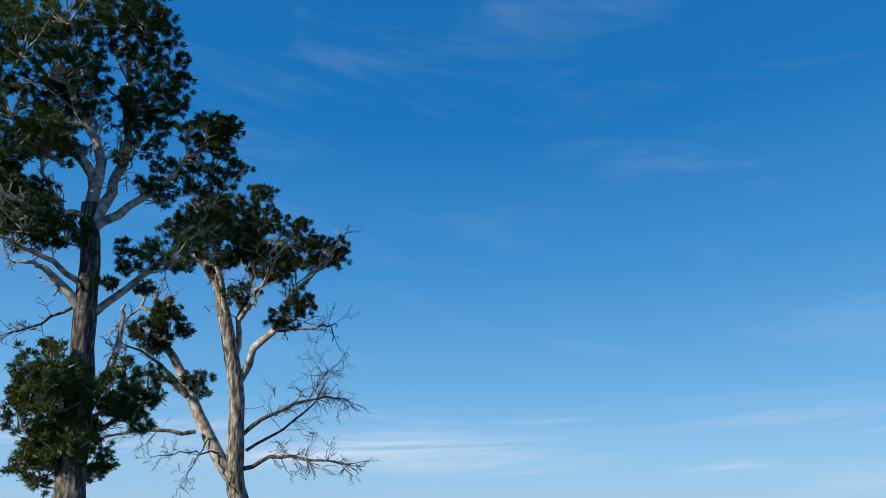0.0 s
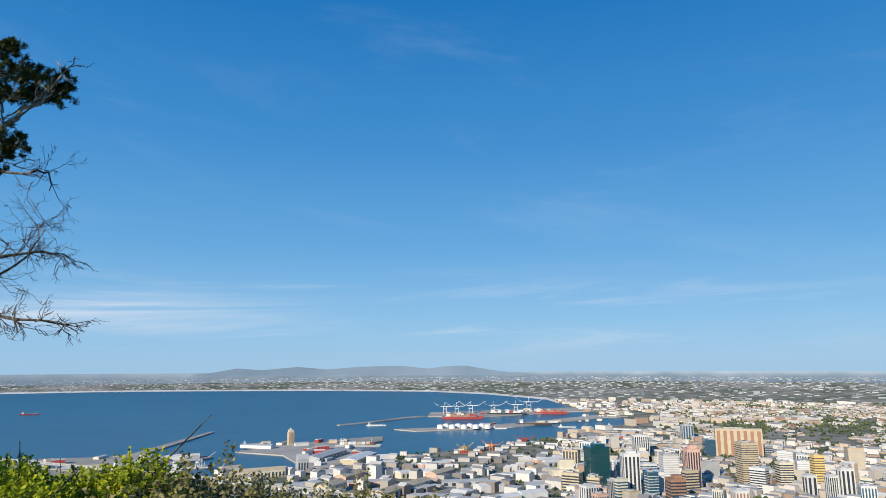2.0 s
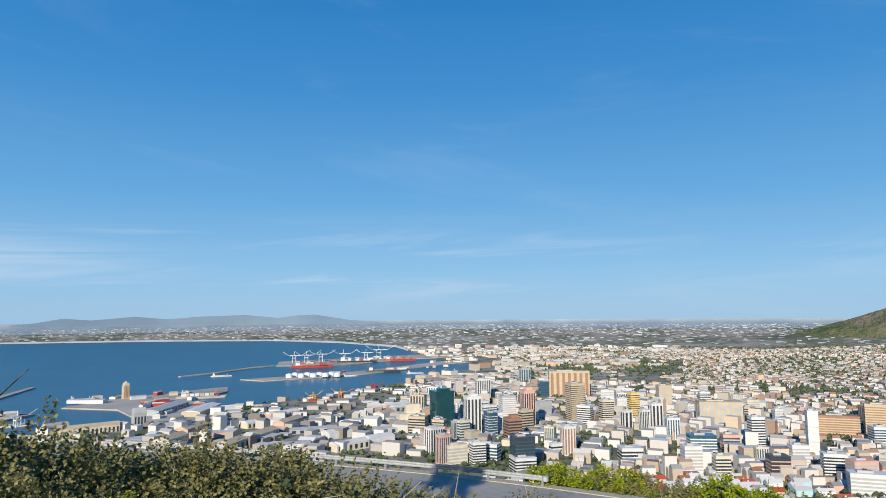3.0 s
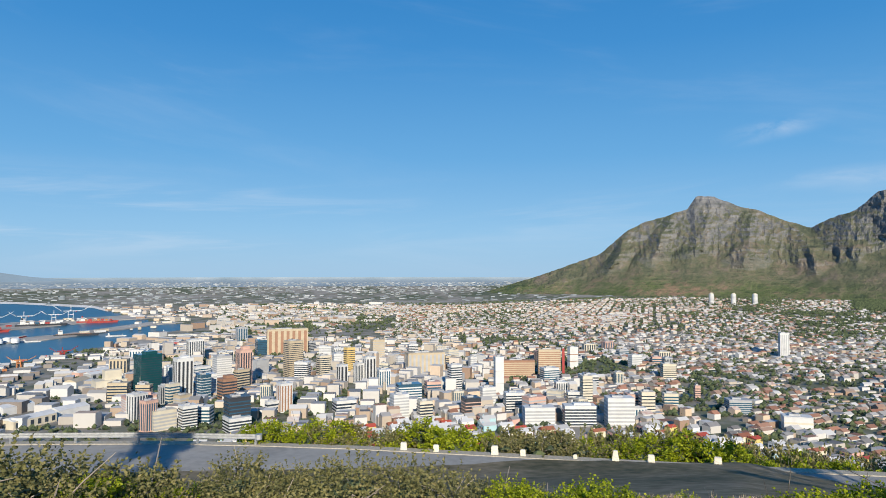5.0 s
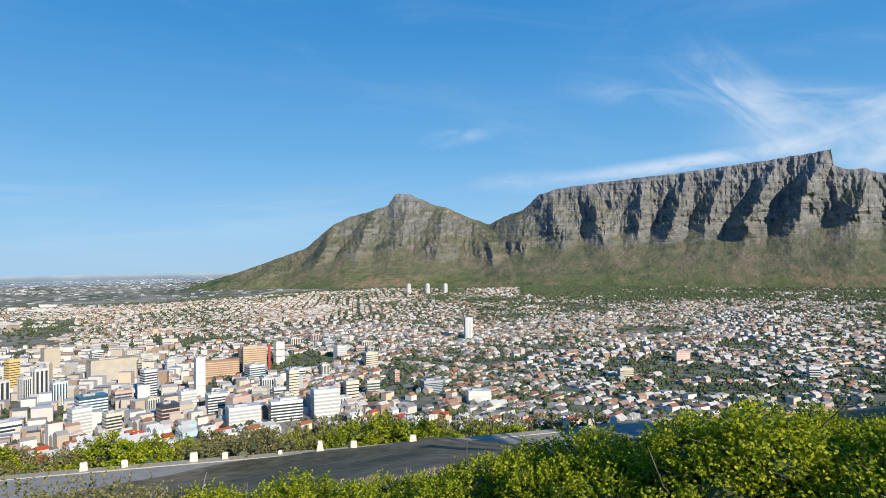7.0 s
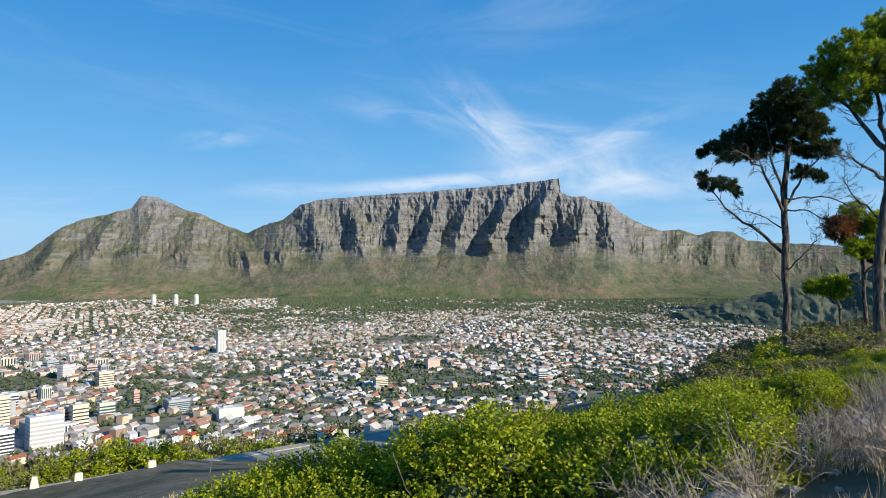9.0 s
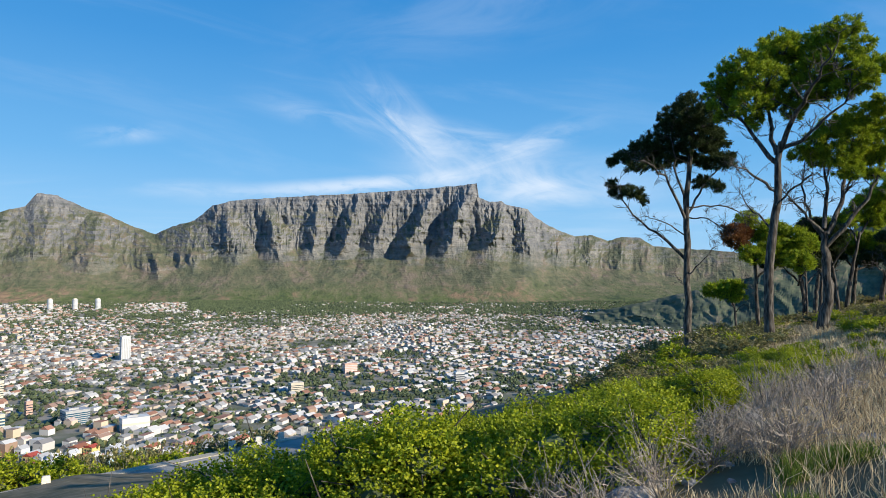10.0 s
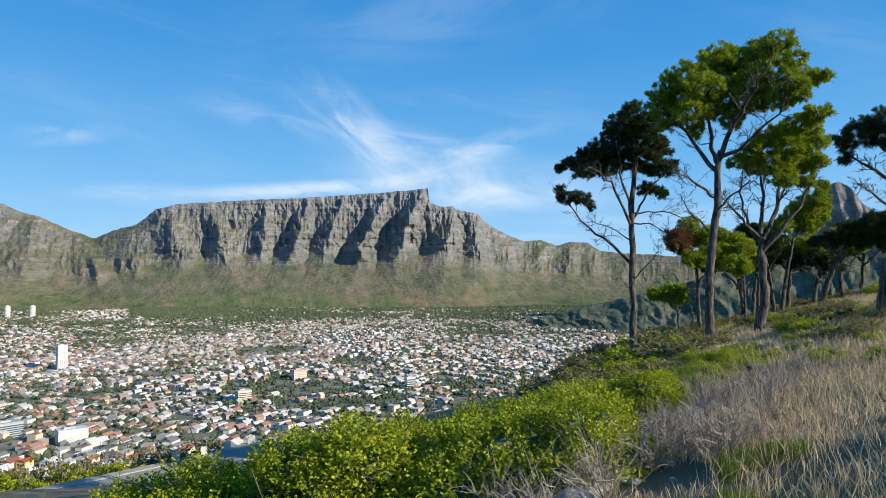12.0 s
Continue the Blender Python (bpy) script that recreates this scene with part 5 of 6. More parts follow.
# ---- the pines beside the road and on the slope ----
t = Pine(12, [(-24.7, -0.5), (-24.9, 1.2), (-25.3, 6.0), (-25.7, 10.1), (-26.3, 14.4), (-27.0, 18.7), (-27.5, 21.7)], 0.25, "tall old pine with grey forked limbs beside the path", M_NEEDLES_PART_SHADE)
t.limb([(-27.4, 20.8), (-27.3, 24.0), (-28.3, 26.4), (-29.8, 28.2), (-31.7, 30.7), (-33.7, 33.0)], 0.11, 8)
t.limb([(-27.4, 22.8), (-28.7, 25.0), (-30.6, 26.2), (-33.1, 26.2), (-35.6, 26.9)], 0.1, 8)
t.limb([(-27.2, 20.0), (-26.0, 22.0), (-25.6, 24.3), (-26.1, 27.4), (-27.0, 30.7), (-27.3, 33.7), (-27.4, 36.3)], 0.11, 8)
t.limb([(-27.1, 19.3), (-25.5, 21.2), (-23.9, 22.8), (-21.5, 25.1), (-20.6, 26.7), (-18.9, 28.8)], 0.09, 7)
t.limb([(-26.9, 18.2), (-29.4, 20.8), (-31.1, 23.1), (-31.3, 25.6)], 0.06, 6)
t.limb([(-27.8, 20.7), (-31.0, 20.7), (-34.1, 21.0)], 0.06, 6)
t.limb([(-27.1, 19.1), (-29.7, 20.1), (-32.4, 20.0), (-34.6, 20.1)], 0.05, 6)
t.limb([(-26.3, 13.5), (-29.2, 16.1), (-31.2, 16.6)], 0.085, 1, 1)
t.limb([(-26.5, 15.2), (-29.4, 16.9), (-31.9, 17.7), (-33.8, 18.0)], 0.055, 3, 1)
t.limb([(-26.4, 14.4), (-29.5, 12.0), (-31.2, 11.3)], 0.03, 5, 1)
t.limb([(-25.6, 13.6), (-23.9, 15.6), (-21.6, 17.7), (-19.8, 20.3), (-18.3, 23.3), (-17.6, 25.0)], 0.07, 7)
t.limb([(-24.4, 8.1), (-23.6, 10.3), (-23.6, 13.0), (-23.7, 14.5)], 0.075, 1, 1)
t.limb([(-24.8, 4.2), (-23.3, 5.5), (-21.2, 7.3), (-20.6, 8.0)], 0.05, 4, 1)
t.limb([(-25.9, 5.1), (-27.1, 5.7), (-28.1, 6.0)], 0.04, 4)
t.limb([(-26.5, 8.4), (-27.8, 9.1), (-28.8, 8.4)], 0.04, 4)
t.limb([(-24.4, 6.0), (-23.0, 7.0), (-21.1, 6.7)], 0.04, 5)
t.limb([(-25.4, 2.4), (-26.8, 2.9), (-28.1, 3.3)], 0.03, 4)
for a_, e_, r_ in ((-35.4, 34.5, 0.57), (-32.1, 35.3, 0.57), (-29.1, 36.2, 0.57), (-26.2, 36.6, 0.43), (-24.4, 35.3, 0.29), (-26.0, 33.6, 0.41), (-30.2, 31.6, 0.37), (-34.6, 31.9, 0.50), (-35.6, 29.5, 0.46), (-31.6, 28.6, 0.39), (-24.3, 32.3, 0.39), (-22.1, 32.5, 0.19), (-22.5, 30.9, 0.29), (-25.3, 30.2, 0.33), (-23.2, 29.4, 0.29), (-34.2, 27.4, 0.37), (-32.1, 25.4, 0.31), (-34.0, 23.6, 0.29), (-19.5, 29.2, 0.29), (-17.3, 29.8, 0.21), (-18.4, 28.4, 0.25), (-20.9, 28.5, 0.25), (-16.3, 26.4, 0.23), (-17.6, 25.3, 0.25)):
    t.tuft(a_, e_, r_)
for a_, e_, r_ in ((-23.0, 25.7, 0.25), (-24.0, 23.7, 0.19), (-25.7, 25.6, 0.19), (-24.4, 18.9, 0.19), (-23.8, 17.4, 0.23), (-25.2, 16.1, 0.17), (-22.4, 15.8, 0.19), (-29.3, 18.3, 0.14), (-28.1, 10.5, 0.19), (-28.7, 8.2, 0.25), (-27.1, 5.7, 0.25), (-28.9, 7.2, 0.17), (-28.1, 3.1, 0.17), (-26.7, 2.7, 0.19), (-22.9, 10.0, 0.21), (-23.1, 7.0, 0.23), (-20.9, 5.6, 0.17), (-23.2, 2.4, 0.12), (-31.1, 33.4, 0.31), (-28.0, 33.9, 0.29), (-22.6, 34.0, 0.17), (-34.7, 38.0, 0.60), (-30.6, 39.9, 0.60), (-38.4, 36.2, 0.60)):
    t.tuft(a_, e_, r_)
for a_, e_, r_ in ((-39.2, 31.4, 0.60), (-38.8, 27.5, 0.57), (-37.2, 24.3, 0.46), (-26.3, 39.1, 0.36)):
    t.tuft(a_, e_, r_)
t.finish()
t = Pine(15, [(-13.3, -0.5), (-13.6, 1.4), (-14.0, 3.9), (-14.2, 7.4), (-14.7, 10.1), (-15.5, 12.8), (-16.6, 16.0), (-17.8, 18.2), (-19.2, 19.4)], 0.21, "slender grey pine, half bare, with dead lower branches", M_NEEDLES_SHADE)
t.limb([(-13.8, 1.8), (-16.1, 4.9), (-17.8, 8.1), (-19.2, 10.7), (-21.1, 13.2), (-22.3, 14.4)], 0.15, 3)
t.limb([(-14.4, 9.0), (-13.1, 12.1), (-11.5, 14.5), (-10.2, 17.0), (-9.1, 18.5), (-7.4, 19.9)], 0.1, 7)
t.limb([(-14.8, 11.0), (-14.8, 14.7), (-14.2, 17.6), (-14.6, 20.9)], 0.07, 7)
t.limb([(-15.8, 13.3), (-16.4, 16.5), (-17.9, 20.1), (-18.6, 22.1)], 0.08, 7)
t.limb([(-14.8, 14.3), (-13.2, 17.2), (-12.3, 20.4)], 0.06, 6)
t.limb([(-13.5, 5.2), (-11.2, 7.0), (-8.1, 8.3), (-5.6, 8.4)], 0.05, 9, 1)
t.limb([(-13.3, 2.6), (-10.9, 3.5), (-7.7, 3.4), (-5.1, 3.0)], 0.05, 9, 1)
t.limb([(-11.9, 13.5), (-9.0, 13.9), (-7.2, 14.2), (-6.8, 12.8)], 0.03, 4, 1)
t.limb([(-13.1, 4.0), (-10.2, 5.8), (-7.6, 8.6), (-7.4, 10.7)], 0.035, 7, 1)
t.limb([(-18.5, 8.5), (-20.9, 10.6), (-23.3, 11.5)], 0.045, 5, 1)
t.limb([(-18.1, 7.9), (-20.3, 9.4), (-22.7, 8.9), (-24.6, 7.5)], 0.045, 5, 1)
t.limb([(-17.1, 5.3), (-20.1, 5.3), (-23.2, 4.7), (-24.4, 4.1)], 0.045, 5, 1)
t.limb([(-14.8, 3.7), (-17.4, 3.8), (-19.8, 3.3)], 0.02, 4, 1)
t.limb([(-16.0, 4.9), (-17.0, 2.6), (-17.8, 1.0)], 0.018, 3, 1)
t.limb([(-13.4, 0.6), (-11.4, -0.3), (-10.0, -1.5)], 0.03, 7, 1)
t.limb([(-18.7, 9.9), (-20.2, 11.5), (-22.8, 12.2)], 0.03, 5, 1)
for a_, e_, r_ in ((-14.1, 24.7, 0.28), (-15.9, 23.7, 0.31), (-17.9, 23.4, 0.31), (-19.6, 22.4, 0.28), (-20.9, 21.4, 0.26), (-13.8, 22.7, 0.36), (-15.6, 21.3, 0.34), (-18.0, 21.0, 0.34), (-19.8, 20.5, 0.28), (-11.2, 22.2, 0.31), (-9.7, 21.4, 0.28), (-12.0, 20.2, 0.28), (-9.0, 19.5, 0.18), (-7.5, 20.3, 0.12), (-13.9, 19.6, 0.23), (-19.9, 18.4, 0.23), (-22.7, 18.9, 0.21), (-10.9, 19.1, 0.18), (-16.7, 18.8, 0.23), (-21.0, 13.7, 0.23), (-19.1, 13.0, 0.18), (-20.7, 14.9, 0.17), (-6.7, 20.5, 0.08), (-10.3, 22.8, 0.15)):
    t.tuft(a_, e_, r_)
t.finish()
t = Pine(27, [(134.3, -7.7), (134.2, -2.9), (134.2, 1.4), (134.2, 4.7), (134.4, 8.0), (134.7, 11.2), (134.9, 13.1)], 0.19, "slim pine with a wind-leaned crown, coloured as shaded", M_NEEDLES_SHADE)
t.limb([(134.1, 1.5), (133.0, 2.8), (131.2, 4.0), (129.8, 5.5), (128.8, 6.8)], 0.07, 6)
t.limb([(134.2, 4.5), (133.1, 7.1), (131.7, 9.0), (129.8, 10.0)], 0.06, 7)
t.limb([(134.3, 5.4), (133.5, 8.5), (133.1, 11.3)], 0.06, 6)
t.limb([(134.3, 5.2), (135.8, 7.7), (137.2, 9.2)], 0.05, 6)
t.limb([(134.3, 5.7), (136.2, 5.8), (138.0, 5.3), (138.8, 4.6)], 0.035, 8, 1)
t.limb([(134.3, 4.9), (135.8, 4.7), (137.5, 3.7)], 0.03, 6, 1)
t.limb([(134.3, 0.2), (135.7, 1.7), (136.4, 2.8)], 0.03, 4, 1)
t.limb([(134.3, -1.2), (133.7, -0.3), (133.1, 0.4)], 0.025, 3, 1)
t.limb([(134.3, 3.3), (132.1, 4.7), (130.7, 5.0)], 0.03, 5, 1)
for a_, e_, r_ in ((134.5, 13.6, 0.60), (133.6, 12.9, 0.56), (135.4, 12.7, 0.56), (133.1, 11.8, 0.60), (135.0, 11.3, 0.70), (136.2, 10.9, 0.51), (131.7, 11.0, 0.51), (130.8, 10.4, 0.51), (129.3, 9.9, 0.35), (130.3, 9.3, 0.35), (132.2, 9.4, 0.42), (134.0, 10.0, 0.51), (135.8, 9.4, 0.46), (137.1, 9.3, 0.35), (128.4, 7.8, 0.23), (128.9, 7.1, 0.28), (130.0, 7.1, 0.28), (130.7, 6.4, 0.21), (135.4, 7.7, 0.28), (136.5, 7.3, 0.26), (128.3, 9.6, 0.16)):
    t.tuft(a_, e_, r_)
t.finish()
t = Pine(23, [(140.2, -6.4), (140.0, -1.4), (140.3, 2.7), (140.7, 5.9), (140.9, 9.0), (141.1, 10.4)], 0.21, "tall pine with a broad sunlit crown on the slope", M_NEEDLES)
t.limb([(140.8, 8.8), (139.4, 10.8), (137.7, 12.8), (136.4, 14.3)], 0.08, 7)
t.limb([(140.8, 9.5), (140.3, 12.2), (139.9, 14.7)], 0.08, 7)
t.limb([(141.0, 9.7), (142.0, 12.1), (143.3, 14.1), (144.5, 16.3)], 0.09, 7)
t.limb([(141.1, 9.9), (142.8, 10.6), (144.4, 12.1), (146.5, 14.2)], 0.07, 7)
t.limb([(140.7, 6.7), (138.9, 8.2), (137.6, 8.9)], 0.05, 6, 1)
t.limb([(140.6, 5.4), (142.3, 7.2), (143.3, 8.0)], 0.04, 6, 1)
t.limb([(140.5, 3.6), (138.9, 5.5), (138.0, 6.9)], 0.035, 6, 1)
for a_, e_, r_ in ((145.4, 17.9, 0.44), (144.2, 17.4, 0.51), (142.5, 17.2, 0.55), (141.2, 17.5, 0.48), (140.0, 17.1, 0.48), (138.6, 16.5, 0.48), (137.3, 15.8, 0.40), (136.2, 15.1, 0.24), (146.5, 16.6, 0.32), (147.6, 15.2, 0.34), (146.5, 15.0, 0.48), (144.9, 16.0, 0.59), (143.3, 15.4, 0.59), (141.6, 15.8, 0.59), (139.9, 15.3, 0.55), (138.2, 14.8, 0.48), (136.8, 14.1, 0.40), (137.2, 12.9, 0.32), (139.0, 13.7, 0.51), (140.8, 13.9, 0.51), (142.4, 14.0, 0.51), (144.1, 14.0, 0.48), (145.7, 14.1, 0.40), (146.9, 14.0, 0.24)):
    t.tuft(a_, e_, r_)
for a_, e_, r_ in ((139.4, 12.2, 0.28), (142.0, 12.7, 0.32), (148.5, 15.2, 0.18)):
    t.tuft(a_, e_, r_)
t.finish()
t = Pine(25, [(143.4, -5.3), (144.0, -1.8), (144.0, 1.3), (143.9, 3.5)], 0.25, "many-limbed pine with a yellow-green spreading crown", M_NEEDLES)
t.limb([(143.9, 3.3), (142.3, 5.3), (141.1, 6.8)], 0.06, 7, 1)
t.limb([(143.9, 3.7), (144.1, 6.6), (144.0, 9.5)], 0.08, 7)
t.limb([(144.1, 3.3), (145.1, 5.7), (145.5, 7.8), (146.5, 10.4)], 0.09, 8)
t.limb([(144.0, 2.4), (145.9, 4.7), (147.1, 6.9), (147.6, 8.7)], 0.08, 8)
t.limb([(143.9, 2.8), (142.7, 5.7), (142.7, 8.7)], 0.06, 6)
for a_, e_, r_ in ((148.0, 12.5, 0.37), (146.9, 11.8, 0.47), (145.6, 11.5, 0.39), (147.5, 10.7, 0.47), (146.0, 10.4, 0.52), (144.4, 11.0, 0.39), (143.6, 10.2, 0.39), (144.8, 9.2, 0.52), (146.3, 9.0, 0.52), (147.5, 9.0, 0.37), (143.6, 8.9, 0.30), (145.5, 7.9, 0.37), (147.1, 7.7, 0.26), (142.4, 9.4, 0.28), (148.1, 9.0, 0.17)):
    t.tuft(a_, e_, r_)
t.finish()
t = Pine(31, [(139.4, -5.5), (139.3, -1.9), (139.2, 1.6)], 0.15, "short pine with browned needles on one side", M_NEEDLES)
t.limb([(139.3, -0.0), (140.6, 1.3), (142.0, 2.7)], 0.05, 5)
t.limb([(139.2, 0.9), (138.4, 2.7), (137.9, 3.7)], 0.04, 5)
t.limb([(139.3, -1.4), (138.6, -0.5), (138.1, 0.2)], 0.03, 4, 1)
for a_, e_, r_ in ((139.3, 3.6, 0.53), (140.6, 3.6, 0.53), (141.8, 3.1, 0.53), (142.6, 2.6, 0.48), (140.1, 2.2, 0.69), (141.4, 1.8, 0.64), (139.0, 1.8, 0.45), (142.3, 1.3, 0.45), (138.7, 4.7, 0.32)):
    t.tuft(a_, e_, r_)
t.finish()
for a_, e_, r_ in ((137.6, 3.7, 0.37), (138.1, 2.9, 0.32), (138.6, 3.7, 0.27), (137.4, 3.0, 0.21)):
    t.tuft(a_, e_, r_)
t.finish("browned_spray", M_BROWNED)
t = Pine(30, [(137.7, -5.6), (137.8, -4.2), (137.7, -2.4), (137.2, -1.4)], 0.09, "young pine with one lime-green spray of needles", M_NEEDLES)
t.limb([(137.7, -2.4), (137.0, -1.4), (136.1, -1.0)], 0.03, 4)
t.limb([(137.7, -2.8), (138.3, -2.1), (138.8, -2.1)], 0.02, 4, 1)
for a_, e_, r_ in ((136.1, -1.0, 0.28), (136.9, -1.2, 0.31), (137.7, -1.4, 0.34), (137.0, -0.6, 0.26), (137.9, -0.5, 0.26)):
    t.tuft(a_, e_, r_)
t.finish()
t = Pine(29, [(147.6, -3.0), (148.2, -0.5), (149.0, 1.7), (149.9, 3.1)], 0.17, "leaning pine with a flat crown coloured as shaded", M_NEEDLES_SHADE)
t.limb([(149.1, 1.9), (148.5, 2.7), (147.9, 3.1)], 0.05, 5)
t.limb([(149.6, 2.5), (151.0, 3.3), (152.0, 3.7)], 0.06, 6)
t.limb([(148.4, -0.0), (147.7, 1.3), (147.1, 1.9)], 0.03, 4, 1)
for a_, e_, r_ in ((148.8, 3.1, 0.35), (149.9, 3.5, 0.40), (151.0, 3.9, 0.45), (152.1, 4.1, 0.45), (153.1, 4.0, 0.45), (150.6, 3.0, 0.35), (152.0, 3.0, 0.35), (147.7, 3.0, 0.25), (151.6, 4.7, 0.30)):
    t.tuft(a_, e_, r_)
t.finish()
t = Pine(34, [(145.0, -4.2), (145.6, -0.0), (146.2, 3.4)], 0.14, "pine with a light green crown behind the others", M_NEEDLES)
t.limb([(146.1, 3.0), (147.0, 4.7), (147.8, 6.0)], 0.05, 5)
t.limb([(146.0, 2.6), (145.5, 4.1), (145.1, 4.8)], 0.04, 5)
for a_, e_, r_ in ((147.8, 6.4, 0.44), (147.0, 5.7, 0.50), (148.0, 5.3, 0.44), (146.3, 5.0, 0.44), (147.2, 4.3, 0.44), (145.5, 4.3, 0.35), (148.2, 7.2, 0.26)):
    t.tuft(a_, e_, r_)
t.finish()
t = Pine(20, [(151.7, -3.3), (152.0, -0.0), (152.9, 3.2), (153.6, 6.8)], 0.3, "thick pine reaching over the slope, coloured as shaded", M_NEEDLES_SHADE)
t.limb([(153.5, 6.2), (151.8, 7.7), (150.1, 9.1)], 0.07, 8)
t.limb([(153.5, 6.6), (152.2, 9.4), (150.8, 10.5)], 0.08, 8)
t.limb([(153.5, 6.6), (154.2, 8.7), (154.9, 10.2)], 0.08, 8)
t.limb([(153.1, 4.4), (151.4, 6.2), (150.4, 7.1)], 0.04, 7, 1)
for a_, e_, r_ in ((149.4, 10.7, 0.26), (150.5, 10.9, 0.29), (151.6, 11.2, 0.33), (152.5, 11.5, 0.38), (153.6, 11.7, 0.45), (149.7, 10.0, 0.19), (151.2, 10.2, 0.22), (152.6, 10.4, 0.31), (149.7, 9.0, 0.15), (154.2, 10.3, 0.41), (155.2, 11.2, 0.45)):
    t.tuft(a_, e_, r_)
t.finish()
rngt = np.random.default_rng(5)
for i in range(11):
    az, d = 142.5 + (i % 8) * 1.15 + rngt.uniform(-0.4, 0.4), rngt.uniform(30, 46)
    x, y = az_xy(az, d)
    g = math.degrees(math.atan2(float(ground_z(x, y)), d))
    lean, top = rngt.uniform(-0.9, 0.9), rngt.uniform(1.6, 3.8)
    t = Pine(d, [(az, g), (az + lean * 0.3, (g + top) * 0.35), (az + lean, top)], rngt.uniform(0.10, 0.17), "thin pine trunk in the grove behind", M_NEEDLES_SHADE if i % 3 else M_NEEDLES)
    for s in (-1, 1):
        t.limb([(az + lean * 0.6, g + (top - g) * rngt.uniform(0.45, 0.7)), (az + lean + s * rngt.uniform(0.8, 1.8), top * rngt.uniform(0.6, 0.95))], 0.05, 4, 1 if i % 2 else 0)
    for k_ in range(4):
        t.tuft(az + lean + rngt.uniform(-1.6, 1.6), top + rngt.uniform(-0.8, 0.6), rngt.uniform(0.30, 0.55))
    t.finish()


# ---- bushes ----
def bush_parts(leaves, leaf, rough):
    """Leaf and twig meshes of a bush one metre high, of many lumps with upright sprigs."""
    lumps = 17
    p = RNG.normal(size=(lumps, 3))
    p[:, 2] = np.abs(p[:, 2]) * 0.8
    p /= np.linalg.norm(p, axis=1)[:, None]
    c = p * np.array([0.82, 0.82, 0.66]) * RNG.uniform(0.6, 1.05, (lumps, 1))
    r = RNG.uniform(0.18, 0.36, lumps)
    which = RNG.integers(0, lumps, leaves // 8)
    q = RNG.normal(size=(len(which), 3))
    q[:, 2] = q[:, 2] * 0.8 + 0.35
    q /= np.linalg.norm(q, axis=1)[:, None]
    tip = c[which] + q * (r[which] * RNG.uniform(0.75, 1.12 + rough, len(which)))[:, None]
    keep = tip[:, 2] > -0.05
    tip, q = tip[keep], q[keep]
    grow = q * 0.9 + np.array([0, 0, 0.45]) + RNG.normal(0, 0.3, q.shape)
    grow /= np.linalg.norm(grow, axis=1)[:, None]
    n = len(tip) * 8
    along = np.tile(np.linspace(-0.07, 0.04, 8), len(tip))[:, None]
    cen = np.repeat(tip, 8, 0) + np.repeat(grow, 8, 0) * along
    v, f = blades(cen, np.repeat(grow, 8, 0) * 0.5 + RNG.normal(0, 0.8, (n, 3)), RNG.uniform(0.7, 1.3, n) * leaf, leaf * 0.8, 0.15)
    # A small faceted core in each lump, coloured dark for the inner shade.
    cv, cf = [], []
    for i in range(lumps):
        o = len(cv)
        ring = [(math.cos(w), math.sin(w), 0.0) for w in np.linspace(0, 2 * math.pi, 7)[:-1]]
        for px, py, pz in ring + [(0, 0, 0.85), (0, 0, -0.9)]:
            cv.append(tuple(c[i] * 0.9 + np.array([px, py, pz]) * r[i] * 0.55 * RNG.uniform(0.8, 1.1)))
        cf += [(o + k, o + (k + 1) % 6, o + 6) for k in range(6)] + [(o + (k + 1) % 6, o + k, o + 7) for k in range(6)]
    V, F = [], []
    for i in range(lumps):
        tube([(0, 0, -0.25), c[i] * 0.5 + np.array([0, 0, -0.05]), c[i]], [0.022, 0.015, 0.007], 5, V, F)
        for _ in range(3):
            e = c[i] + RNG.normal(0, 0.8, 3) * r[i]
            tube([c[i] * 0.7, (c[i] + e) / 2, e], [0.008, 0.006, 0.003], 4, V, F)
    return v, f, V, F, cv, cf


def make_bush(material, label, leaves, leaf, rough, group):
    ob = thing("bush", label, "bush", group)
    v, f, V, F, cv, cf = bush_parts(leaves, leaf, rough)
    # Dark cores imitate the shade inside the bush and close see-through gaps.
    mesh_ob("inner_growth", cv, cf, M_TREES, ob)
    mesh_ob("foliage", v, f, material, ob)
    mesh_ob("branchwork", V, F, M_TWIG if material is M_BUSH_GREY else M_BARK, ob)
    return ob


GREEN = [make_bush(M_BUSH, "dense bright green bush with small upright leaves", 21000, 0.030, 0.0, "slope bushes") for _ in range(4)]
GREEN_FAR = [make_bush(M_BUSH, "low green bush on the slope", 5000, 0.055, 0.05, "far slope bushes") for _ in range(2)]
OLIVE_FAR = [make_bush(M_BUSH_GREY, "olive-brown scrub bush on the slope", 4500, 0.055, 0.2, "far slope scrub") for _ in range(2)]
OLIVE = [make_bush(M_BUSH_GREY, "straggly olive-brown scrub bush", 13000, 0.032, 0.25, "slope scrub") for _ in range(3)]
USED = set()


def plant(kinds, x, y, h, wide=1.05, label=""):
    src = kinds[int(RNG.integers(0, len(kinds)))]
    z, h = float(ground_z(x, y)), h * (1.5 if kinds in (OLIVE, OLIVE_FAR) else 1.3)
    m = Matrix.LocRotScale((x, y, z), Euler((0, 0, RNG.uniform(0, 6.28))), (h * wide, h * wide, h))
    if src.name not in USED:
        USED.add(src.name)
        ob = src
    else:
        ob = copy_thing(src, Matrix.Identity(4))
    ob.matrix_basis = m
    if label:
        ob["label"] = label
    return ob


